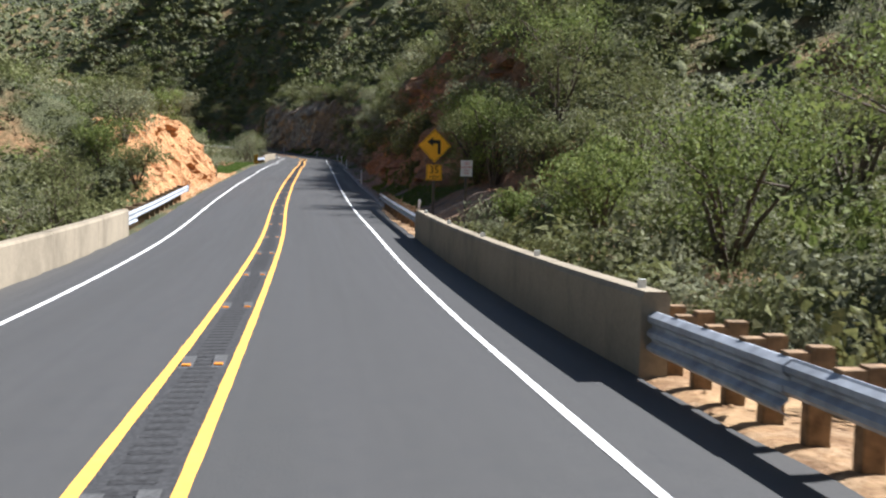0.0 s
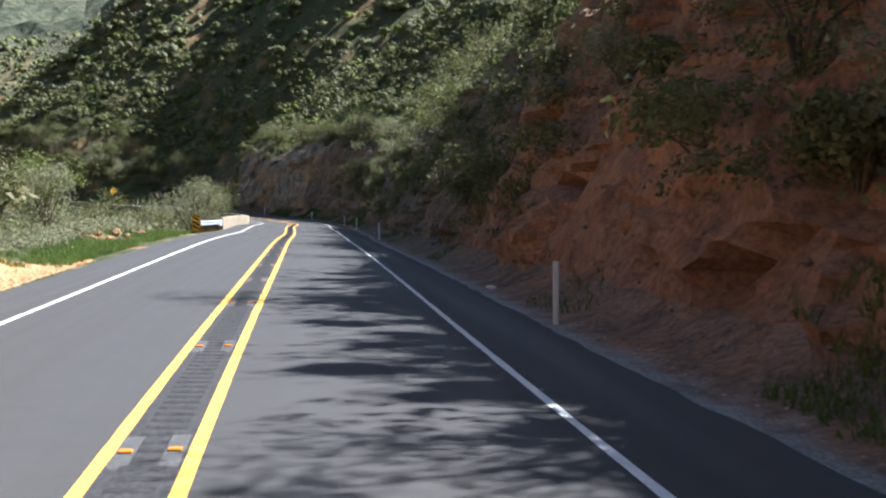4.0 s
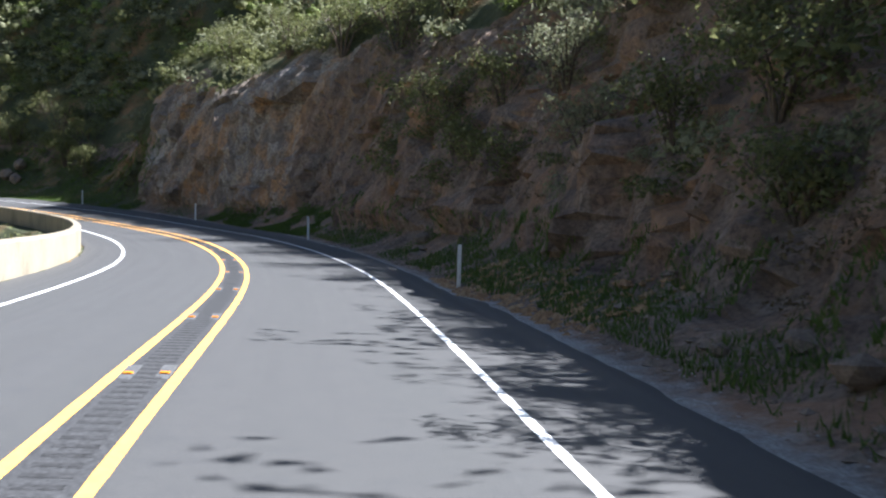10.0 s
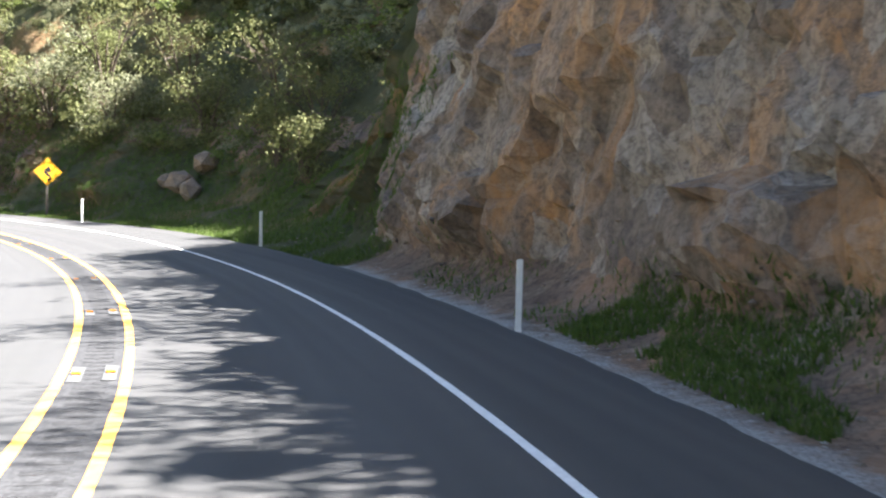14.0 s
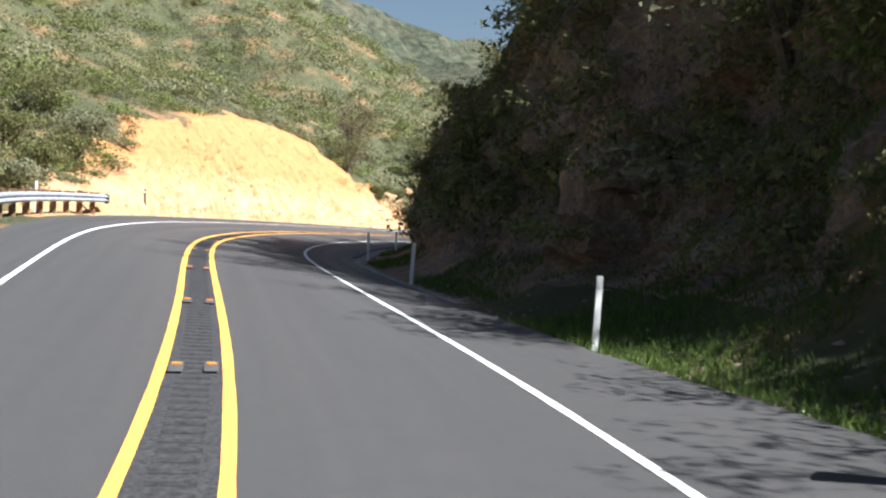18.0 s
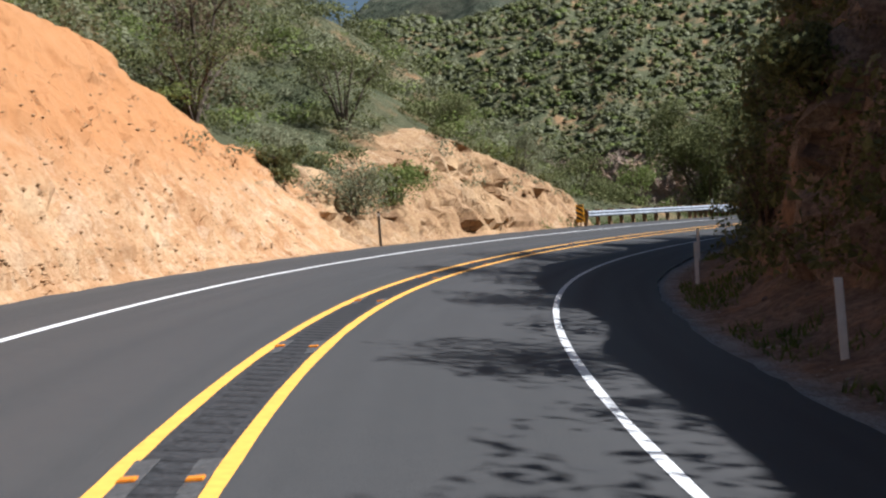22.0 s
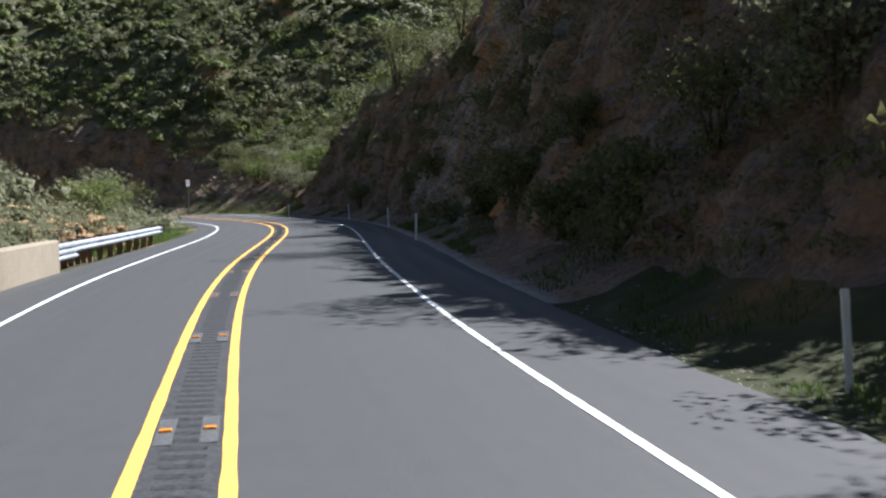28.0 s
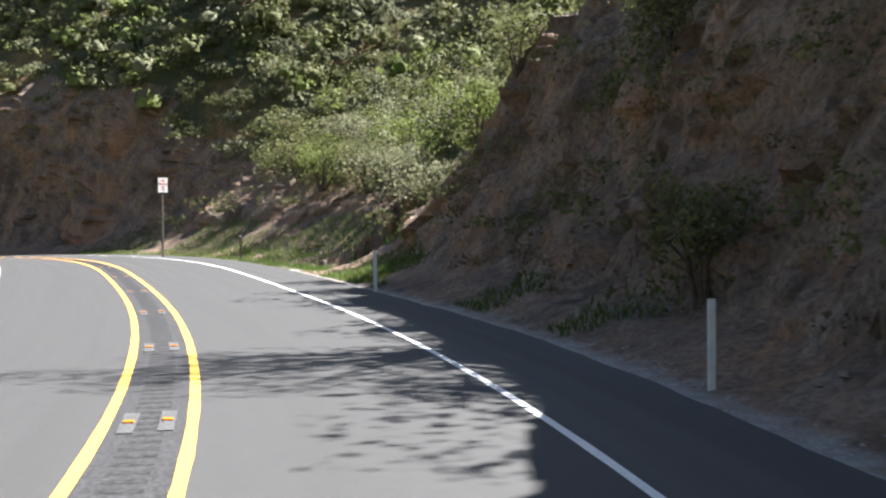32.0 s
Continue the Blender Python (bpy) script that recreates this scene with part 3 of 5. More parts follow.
def ground(side, s, u, relief=True):
    """Ground beside the road at s; u is the way out from the road's edge along the slope. side: 1 right, -1 left."""
    s, u = np.broadcast_arrays(np.asarray(s, float), np.asarray(u, float))
    table = RIGHT if side > 0 else LEFT
    edge = (edge_r(s) if side > 0 else -EDGE_L) - 0.14
    toe, high, steep, slope = (shape(table, s, k) for k in (1, 2, 3, 4))
    high = high * uneven(side, s)
    ramp = np.abs(high) / np.sin(np.radians(steep))
    flat = toe - edge
    dip = np.interp(np.clip(u / flat, 0, 1), [0, 0.12, 0.5, 0.85, 1.0], [0, -0.05, -1.0, -0.6, 0.0]) * np.where(high < 0, 0.05, 0.16)
    # debris fallen from the cut leans against its foot
    talus = np.interp(np.clip(u / flat, 0, 1), [0, 0.08, 0.28, 0.6, 1.0], [0, -0.05, -0.04, 0.16, 0.70]) * np.clip(flat / 2.4, 0.3, 2.0)
    foot = np.where((side > 0) & (high > 1.8), talus, dip)

    def profile(v):
        w = np.clip(v - flat, 0, ramp)
        far_w = np.maximum(v - flat - ramp, 0)
        a = np.radians(slope)
        # the hill eases off with distance
        return (edge + np.minimum(v, flat) + w * np.cos(np.radians(steep)) + far_w * np.cos(a),
                w * np.sin(np.radians(steep)) * np.sign(high) + np.sin(a) * np.where(far_w < 90, far_w, 90 + 0.5 * (far_w - 90)))

    q, z = profile(u)
    # the brow is worn round
    brow = np.exp(-(((u - flat - ramp) / 2.6) ** 2)) * ((ramp > 3.0) & (side > 0))
    lo, hi = profile(u - 2.4), profile(u + 2.4)
    q = q + brow * (0.5 * (lo[0] + hi[0]) - q)
    z = np.minimum(foot, -0.045 + 0.4 * np.maximum(u - 0.16, 0.0)) + z + brow * (0.5 * (lo[1] + hi[1]) - z)
    p = place(s, side * q)
    z0 = p[..., 2]
    p[..., 2] = z0 + z
    if relief:
        k = np.clip((u - 0.5) / 4.0, 0, 1)
        cut = np.clip((u - flat + 0.4) / 0.8, 0, 1) * np.clip((flat + ramp + 2.5 - u) / 3.0, 0, 1)
        big = fbm(p, 16.0, 3, 23)
        rock = np.zeros(p.shape[:-1])
        m = cut > 0.01
        if m.any():
            w = p[m] @ np.array([[0.94, 0.17, -0.29], [-0.20, 0.97, -0.09], [0.22, 0.10, 0.72]])
            if side > 0:
                rock[m] = 0.50 * blocks(w, 3.3, 3) + 0.27 * blocks(w, 1.35, 11) + 0.13 * blocks(w, 0.62, 17) + 0.06 * fbm(w, 0.7, 2, 19) + 0.25 * fbm(w, 2.2, 2, 29) + 1.0 * big[m]
            else:
                firm = np.interp(s[m], [60, 66, 106, 110, 340, 346, 384, 390, 414, 420], [0.4, 2.0, 2.0, 0.3, 0.3, 0.42, 0.42, 2.2, 2.2, 0.2])
                rock[m] = firm * (0.20 * blocks(w, 2.2, 3) + 0.20 * blocks(w, 0.85, 11)) + 0.10 * fbm(w, 0.6, 3, 19) + 0.22 * fbm(w, 1.6, 2, 29) * np.maximum(firm, 0.5) + 0.35 * big[m]
        out = cut * rock * np.clip(np.abs(high) / 5.0, 0.05, 1.0)
        hill = np.clip((u - flat - ramp) / 12.0, 0, 1)
        a = np.radians(glide(s, HEADING))
        p[..., 0] -= side * np.sin(a) * out
        p[..., 1] += side * np.cos(a) * out
        p[..., 2] += hill * (3.2 * fbm(p * np.array([1, 1, 0]), 34.0, 3, 41) + 0.5 * fbm(p, 5.0, 3, 47)) + 0.05 * k * fbm(p, 0.8, 2, 9) * (1 - hill) + 0.35 * cut * big
    return p


def u_steps(near, d_near, d_far, far):
    a = list(np.arange(0, near, d_near))
    x, d = near, d_near
    while x < far:
        a.append(x)
        d = min(d * 1.12, d_far)
        x += d
    return np.array(a + [far])


STEPS = {}
jog = np.random.default_rng(3)
for side, near, ds, du, label in ((1, 14.0, 0.42, 0.27, "steep brown rock cutting with soil and a brush-covered hill above"), (-1, 9.0, 0.5, 0.27, "roadside verge falling to a brushy canyon with orange cuts")):
    uu = u_steps(near, du, 4.5, 122.0)
    uu = np.concatenate([[0, 0.12, 0.22, 0.32, 0.43, 0.55, 0.68, 0.84], uu[uu > 0.95]])
    s_fine = np.arange(-38.0, S_END - 2.0, ds)
    for a0, a1 in ((64, 108), (338, 418)) if side < 0 else ((222, 274), (484, 546)):
        s_fine = np.concatenate([s_fine[s_fine < a0], np.arange(a0, a1, 0.21), s_fine[s_fine > a1]])
    STEPS[side] = (s_fine, uu)
    loose = np.clip((uu - 1.0) / 1.0, 0, 1) * (uu < near)
    sj = s_fine[:, None] + jog.uniform(-0.36, 0.36, (len(s_fine), len(uu))) * np.gradient(s_fine)[:, None] * loose[None, :]
    uj = uu[None, :] + jog.uniform(-0.36, 0.36, (len(s_fine), len(uu))) * du * loose[None, :]
    land = sheet("ground_right" if side > 0 else "ground_left", ground(side, np.clip(sj, -38.0, S_END - 2.1), uj), SOIL, label, "ground", False)
    land.data.attributes.new("way_out", "FLOAT", "POINT").data.foreach_set("value", uj.astype(np.float32).ravel())


def rock_faces(ob, side):
    """Rock on the cut faces, gravel beside the road, soil elsewhere."""
    me = ob.data
    names = [SOIL, CLIFF, CUT, GRAVEL, SLAB, RED_ROCK, TAN, OUTCROP]
    me.materials.clear()
    for m in names:
        me.materials.append(m)
    s_fine, uu = STEPS[side]
    rows, cols = len(s_fine), len(uu)
    ss = np.repeat(0.5 * (s_fine[1:] + s_fine[:-1]), cols - 1)
    um = np.tile(0.5 * (uu[1:] + uu[:-1]), rows - 1)
    table = RIGHT if side > 0 else LEFT
    toe, high, steep, slope = (shape(table, ss, k) for k in (1, 2, 3, 4))
    high = high * uneven(side, ss)
    edge = (edge_r(ss) if side > 0 else -EDGE_L) - 0.14
    flat, ramp = toe - edge, np.abs(high) / np.sin(np.radians(steep))
    wob = fbm(np.stack([ss, um, ss * 0], -1), 3.0, 3, 77) * 1.2
    idx = np.zeros(len(ss), np.int32)
    idx[(um > flat - 0.3) & (um < flat + ramp + 1.0 + wob) & (high > 1.8)] = 1
    if side > 0:
        idx[(idx == 1) & (((ss > 244 + wob * 2) & (ss < 272)) | ((ss > 485 + wob * 3) & (ss < 512)))] = 4
        idx[(idx == 1) & (ss < 116 + wob * 6)] = 5
    if side > 0:
        idx[(ss > 264) & (ss < 303) & (um < flat + 0.8 * ramp + wob)] = 0
    if side < 0:
        idx[(idx == 1)] = 2
        idx[(um > 0.5) & (um < flat + 0.6 + wob) & (((ss > 60) & (ss < 108)) | ((ss > 326) & (ss < 410)))] = 2
        idx[(idx == 2) & (ss > 387)] = 6
        idx[(idx == 2) & (ss < 110)] = 7
        idx[(ss > 332) & (ss < 347) & (um > 0.5) & (um < 5.0 + 1.5 * wob) & (idx == 0)] = 2
    if side > 0:
        idx[(um < flat) & (high > 1.8) & ~((ss > 262) & (ss < 312)) & ~((ss > 430) & (ss < 464))] = 1
    bed = um < 0.50 + 0.20 * fbm(np.stack([ss, um * 0, ss * 0], -1), 6.0, 2, 78) + 0.22 * fbm(np.stack([ss, um, ss * 0], -1), 0.9, 2, 79)
    if side < 0:
        bed[:] = False
    else:
        bed &= (ss > 262) & (ss < 312) & (um < 0.22)
    idx[bed] = 3
    if side > 0:
        idx[(ss < 62) & (um < 1.6 + 0.5 * wob)] = 6
    me.polygons.foreach_set("material_index", idx)


rock_faces(bpy.data.objects["ground_right"], 1)
rock_faces(bpy.data.objects["ground_left"], -1)

# the land further out, one sheet to the horizon
gx = np.concatenate([np.arange(-900, -300, 60), np.arange(-300, 1000, 16), np.arange(1000, 2400, 60)])
gy = np.concatenate([np.arange(-1100, -420, 60), np.arange(-420, 560, 16), np.arange(560, 1700, 60)])
GX, GY = np.meshgrid(gx, gy, indexing="ij")
road_xy = np.stack([X_ALL, Y_ALL], -1)[::4]
dist = np.full(GX.shape, 1e9)
for px, py in road_xy:
    dist = np.minimum(dist, np.hypot(GX - px, GY - py))
far = np.stack([GX, GY, GX * 0], -1)
rise = np.interp(dist, [0, 70, 115, 200, 420, 800, 1400], [-40, -32, -8, 34, 92, 165, 230])
GZ = rise + np.interp(dist, [60, 250, 700], [0, 16, 60]) * fbm(far, 190.0, 4, 61) + np.interp(dist, [60, 250], [0, 4]) * fbm(far, 40.0, 3, 67)
far[..., 2] = GZ


def make_far():
    k = Mat("far_brush", 0.95, 0, 0.1)
    a = k.noise(0.13, 8.0, 0.7)
    b = k.noise(0.02, 4.0)
    c = k.ramp(a, (0.36, (0.028, 0.035, 0.024)), (0.5, (0.06, 0.07, 0.046)), (0.66, (0.11, 0.115, 0.078)))
    c = k.mix(k.ramp(b, (0.48, (0.0,)), (0.75, (0.35,))), c, (0.14, 0.105, 0.07))
    return k.color(c).bump(a, 1.0, 3.0).m


sheet("ground_far", far, make_far(), "distant mountains covered with grey green chaparral", "ground", False)

# ---- concrete parapets ----
WALL = [(-0.16, -0.6), (-0.16, 0.80), (-0.12, 0.86), (0.12, 0.86), (0.16, 0.80), (0.16, -0.6)]


def parapet(s0, s1, q, label, grow=1.0):
    """A low wall cast in bays about six metres long, with narrow joints between them."""
    wall = new("parapet")
    wall.matrix_basis = stand(s0, q)
    tagged(wall, label, "wall")
    bpy.context.view_layer.update()
    bays = max(2, round((s1 - s0) / 6.1))
    for k in range(bays):
        a = s0 + (s1 - s0) * k / bays + 0.006
        b = s0 + (s1 - s0) * (k + 1) / bays - 0.006
        jog_z = float(rng.uniform(-0.006, 0.006))
        sweep([(x, z * grow + jog_z) for x, z in WALL], np.linspace(a, b, 5), q, "bay", CONCRETE, "", "", parent=wall)
    return wall


first_wall = parapet(12.8, 41.0, 4.95, "long weathered concrete parapet beside a guardrail, its road face in shade", 1.1)
for k in range(5):
    bm = box(0.03, 0.10, 0.11, (0, 0, 0.99), 0.004)
    bm.transform(first_wall.matrix_basis.inverted() @ stand(13.4 + 6.4 * k, 4.95))
    part("reflector", bm, POST_WHITE, first_wall, "small white reflector on the wall's top")
parapet(-38.0, 41.5, -4.95, "long sunlit concrete parapet with pale stains")
parapet(161.0, 300.0, -5.0, "long sunlit cream concrete parapet round a bend")
parapet(430.0, 476.0, -4.9, "long sunlit cream concrete parapet above a canyon")
parapet(582.0, 757.0, -5.0, "far concrete parapet across the side canyon")

# ---- guardrails ----
W_BEAM = [(0.0, 0.0), (0.02, 0.02), (0.075, 0.055), (0.075, 0.10), (0.02, 0.14), (0.02, 0.17), (0.075, 0.21), (0.075, 0.255), (0.02, 0.29), (0.0, 0.31)]
THREE = [(0.0, 0.0), (0.075, 0.05), (0.075, 0.09), (0.02, 0.13), (0.02, 0.16), (0.075, 0.2), (0.075, 0.25), (0.02, 0.29), (0.02, 0.32), (0.075, 0.36), (0.075, 0.42), (0.0, 0.47)]


def guardrail(s0, s1, q, side, label, base=0.42, thick_at=None, step=1.9):
    """A beam on timber posts; side 1 stands on the right of the road."""
    rail = new("guardrail")
    rail.matrix_basis = stand(s0, q)
    tagged(rail, label, "guardrail", "guardrails")
    bpy.context.view_layer.update()
    prof = np.array([(-side * x, base + z) for x, z in W_BEAM])
    prof = np.vstack([prof, prof[::-1] + np.array([side * 0.012, 0])])
    cuts = np.linspace(s0, s1, max(2, round((s1 - s0) / 3.81)) + 1)
    for k in range(len(cuts) - 1):
        sweep(prof, np.linspace(cuts[k], cuts[k + 1] + 0.004, 5), q, "beam", STEEL, "galvanised corrugated steel beam", "", parent=rail)
    if thick_at is not None:
        a, b = thick_at
        prof = np.array([(-side * (x + 0.014), base - 0.16 + z) for x, z in THREE])
        prof = np.vstack([prof, prof[::-1] + np.array([side * 0.012, 0])])
        sweep(prof, np.linspace(a, b, 5), q, "beam", STEEL, "triple corrugated transition beam", "", parent=rail)
    inv = rail.matrix_basis.inverted()
    if side > 0 and s1 > 20 or s1 in (65.0, 337.0, 497.0):
        bm = box(0.5, 0.14, 0.40, (0, 0, base + 0.15), 0.05)
        bm.transform(inv @ stand(s1, q))
        part("end_terminal", bm, BLACK, rail, "dark buffer at the rail's end")
    x = s0 + 0.4
    while x < s1:
        m = inv @ stand(x, q + side * 0.30, 0.0, float(rng.uniform(-4, 4)))
        bm = box(0.15, 0.2, 1.3, (0, 0, 0.13 + float(rng.uniform(-0.03, 0.03))), 0.008)
        bm.transform(m)
        part("post", bm, TIMBER, rail, "weathered timber post")
        bm = box(0.15, 0.2, 0.36, (0, side * 0.2 * 1.0, 0.58), 0.006)
        bm.transform(m)
        part("block", bm, TIMBER, rail)
        near = thick_at is not None and min(abs(x - thick_at[0]), abs(x - thick_at[1])) < 3.5
        x += step * (0.5 if near and step > 1.0 else 1.0)
    return rail


guardrail(-20.0, 13.4, 4.95, 1, "galvanised guardrail on timber posts leading to a concrete parapet", step=0.96, thick_at=(9.0, 13.5))
guardrail(40.6, 60.0, 4.95, 1, "galvanised guardrail on timber posts below a warning sign")
guardrail(41.2, 65.0, -4.9, -1, "sunlit galvanised guardrail on timber posts at a parapet's end", thick_at=(41.0, 44.0))
guardrail(142.0, 161.4, -4.95, -1, "sunlit galvanised guardrail on timber posts at a parapet's end", thick_at=(157.0, 161.6))
guardrail(299.5, 337.0, -5.3, -1, "sunlit galvanised guardrail on timber posts beside an orange cut")
guardrail(409.0, 430.6, -4.9, -1, "sunlit galvanised guardrail on timber posts at a parapet's end", thick_at=(425.0, 430.8), step=1.45)
guardrail(475.6, 497.0, -4.9, -1, "galvanised guardrail on timber posts beside boulders", thick_at=(475.4, 479.0))


def object_marker(s, q):
    top = tagged(new("object_marker"), "black and orange striped marker panel at a guardrail's end", "road sign", "striped markers")
    top.matrix_basis = stand(s, q, 0.0, 180)
    part("panel", box(0.03, 0.42, 0.9, (0, 0, 0.62), 0.004), SIGN_YELLOW, top)
    for k in range(4):
        bm = bmesh.new()
        z = 0.22 + 0.25 * k
        v = [bm.verts.new((0.0175, y, zz)) for y, zz in ((-0.2, z + 0.16), (-0.2, z + 0.28), (0.2, z + 0.06), (0.2, z - 0.06))]
        bm.faces.new([v[0], v[3], v[2], v[1]])
        for w in bm.verts:
            w.co.z = min(max(w.co.z, 0.18), 1.06)
        part("stripe", bm, BLACK, top, "black diagonal stripe")
    part("post", box(0.06, 0.06, 0.7, (-0.05, 0, 0.15)), TIMBER, top)


object_marker(141.3, -5.1)
object_marker(408.4, -5.05)

# ---- delineator posts ----


def delineator(name, material, label, h=1.02):
    d = tagged(new(name), label, "marker post", "marker posts along the road")
    bm = box(0.095, 0.03, h + 0.3, (0, 0, h / 2 - 0.15), 0.008)
    bm.transform(Matrix.Rotation(radians(90), 4, "Z"))
    part("blade", bm, material, d)
    bm = box(0.012, 0.075, 0.09, (-0.02, 0, h - 0.12))
    part("reflector", bm, SIGN_WHITE, d)
    return d


white_post = delineator("marker_post", POST_WHITE, "upright white plastic marker post at the edge of the road")
first = True
POSTS = [(48, 5.6), (91, 5.3), (141.9, 5.32), (175.2, 5.65), (203.5, 5.41), (229.6, 5.47), (250.1, 5.81), (269.4, 6.18), (286.9, 5.55), (303.8, 5.53), (317.8, 5.33), (333.6, 5.3), (345.4, 5.98), (360.3, 6.02), (375.2, 5.87), (389.5, 5.19), (404, 4.95), (416.6, 5.51), (434.2, 5.37), (454.5, 6.4), (488.9, 5.61), (509.8, 5.87), (527.7, 6.04), (545.1, 5.74), (332, -6.6), (427, -6.0)]
for s, q in POSTS:
    p = ground(1 if q > 0 else -1, s, abs(q) - 4.8)
    m = stand(s, q, 0.0, float(rng.uniform(-8, 8))) @ pose(0, 0, 0, float(rng.uniform(-2.5, 2.5)), float(rng.uniform(-2, 2)), 0)
    if first:
        white_post.matrix_basis, first = m, False
    else:
        copy_thing(white_post, m)
brown_post = delineator("marker_post", POLE_WOOD, "weathered brown marker post on the verge", 1.1)
first = True
for s, q in ((344, -5.6), (357, -5.7), (388, -5.5), (487, -6.4), (96, -5.8), (566, 6.2)):
    if first:
        brown_post.matrix_basis, first = stand(s, q), False
    else:
        copy_thing(brown_post, stand(s, q))

# ---- signs ----


def text_part(body, size, at, material, parent):
    c = bpy.data.curves.new("lettering", "FONT")
    c.body, c.size, c.align_x, c.align_y, c.extrude = body, size, "CENTER", "CENTER", 0.002
    ob = new("lettering", c)
    dg = bpy.context.evaluated_depsgraph_get()
    me = bpy.data.meshes.new_from_object(ob.evaluated_get(dg))
    bpy.data.objects.remove(ob)
    me.materials.clear()
    me.materials.append(material)
    o = new("lettering", me)
    o.parent = parent
    o.matrix_basis = Matrix.Translation(at) @ Matrix(((0, 0, -1, 0), (-1, 0, 0, 0), (0, 1, 0, 0), (0, 0, 0, 1)))
    return o


def plate(points, thick, material, name, parent, label="", at=(0, 0, 0)):
    """A flat plate facing back along the road (local -x); points in (right, up)."""
    bm = bmesh.new()
    a = [bm.verts.new((at[0], at[1] - x, at[2] + z)) for x, z in points]
    f = bm.faces.new(a)
    r = bmesh.ops.extrude_face_region(bm, geom=[f])
    bmesh.ops.translate(bm, vec=(thick, 0, 0), verts=[v for v in r["geom"] if isinstance(v, bmesh.types.BMVert)])
    bmesh.ops.recalc_face_normals(bm, faces=bm.faces[:])
    return part(name, bm, material, parent, label)


def diamond(r):
    return [(0, -r), (r, 0), (0, r), (-r, 0)]


def ring(parent, r0, r1, at):
    for k in range(4):
        a, b = diamond(r0), diamond(r1)
        plate([a[k], a[(k + 1) % 4], b[(k + 1) % 4], b[k]], 0.002, BLACK, "border", parent, "", at)


def post_of(parent, top, w=0.1):
    part("post", box(w, w, top + 0.6, (0.07, 0, top / 2 - 0.3), 0.008), POLE_WOOD, parent, "weathered square timber post")


turn_sign = tagged(new("turn_sign"), "yellow diamond warning sign with bent arrow above speed plate", "road sign", "road signs")
turn_sign.matrix_basis = stand(49.9, 6.42, 0.0, 4)
R = 0.70
plate(diamond(R), 0.012, SIGN_YELLOW, "panel", turn_sign, "yellow diamond panel", (0, 0, 3.15))
ring(turn_sign, R - 0.035, R - 0.06, (-0.003, 0, 3.15))
arrow = [(0.13, -0.34), (0.25, -0.34), (0.25, 0.19), (0.20, 0.24), (-0.06, 0.24), (-0.06, 0.36), (-0.31, 0.16), (-0.06, -0.02), (-0.06, 0.09), (0.13, 0.09)]
plate(arrow, 0.002, BLACK, "arrow", turn_sign, "black arrow", (-0.003, 0, 3.15))
plate([(-0.33, -0.33), (0.33, -0.33), (0.33, 0.33), (-0.33, 0.33)], 0.012, SIGN_YELLOW, "speed_plate", turn_sign, "square yellow plate", (0, 0, 2.05))
text_part("35", 0.42, (-0.004, 0, 2.15), BLACK, turn_sign)
text_part("MPH", 0.2, (-0.004, 0, 1.85), BLACK, turn_sign)
for e in (((-0.31, -0.31), (0.31, -0.31), (0.31, -0.29), (-0.31, -0.29)), ((-0.31, 0.29), (0.31, 0.29), (0.31, 0.31), (-0.31, 0.31)), ((-0.31, -0.29), (-0.29, -0.29), (-0.29, 0.29), (-0.31, 0.29)), ((0.29, -0.29), (0.31, -0.29), (0.31, 0.29), (0.29, 0.29))):
    plate(e, 0.002, BLACK, "border", turn_sign, "", (-0.003, 0, 2.05))
post_of(turn_sign, 3.6)


def nearest(x, y):
    """Distance along the road and offset of a place."""
    i = int(np.argmin(np.hypot(X_ALL - x, Y_ALL - y)))
    a = radians(turn(S_ALL[i]))
    return float(S_ALL[i]), float((x - X_ALL[i]) * math.sin(a) - (y - Y_ALL[i]) * math.cos(a))


SIGN_S, SIGN_Q = nearest(525.6, 133.8)


def parking_sign(s, q, spin, z=2.25):
    g = tagged(new("parking_sign"), "small white sign with red lettering on a timber post", "road sign", "road signs")
    g.matrix_basis = stand(s, q, 0.0, spin)
    plate([(-0.25, -0.33), (0.25, -0.33), (0.25, 0.33), (-0.25, 0.33)], 0.01, SIGN_WHITE, "panel", g, "white panel", (0, 0, z))
    text_part("NO", 0.16, (-0.004, 0, z + 0.2), RED, g)
    text_part("PARKING", 0.115, (-0.004, 0, z + 0.05), RED, g)
    text_part("ANY", 0.1, (-0.004, 0, z - 0.09), RED, g)
    text_part("TIME", 0.1, (-0.004, 0, z - 0.21), RED, g)
    post_of(g, z + 0.25, 0.09)


parking_sign(49.7, 7.74, 6)
parking_sign(SIGN_S, SIGN_Q, 20, 3.3)

wind = tagged(new("winding_sign"), "yellow diamond warning sign with a black winding arrow", "road sign", "road signs")
wind.matrix_basis = stand(294.6, 6.98, 0.0, -4)
plate(diamond(R), 0.012, SIGN_YELLOW, "panel", wind, "yellow diamond panel", (0, 0, 2.2))
ring(wind, R - 0.035, R - 0.06, (-0.003, 0, 2.2))
tt = np.linspace(0, 1, 25)
cx, cz = 0.125 * np.sin(tt * 2 * np.pi) * np.interp(tt, [0, 0.15, 0.85, 1], [0.7, 1, 1, 0.6]), -0.44 + 0.60 * tt
dx, dz = np.gradient(cx), np.gradient(cz)
dl = np.hypot(dx, dz)
lft = [(float(x - 0.066 * b / l), float(z + 0.066 * a / l)) for x, z, a, b, l in zip(cx, cz, dx, dz, dl)]
rgt = [(float(x + 0.066 * b / l), float(z - 0.066 * a / l)) for x, z, a, b, l in zip(cx, cz, dx, dz, dl)]
bm = bmesh.new()
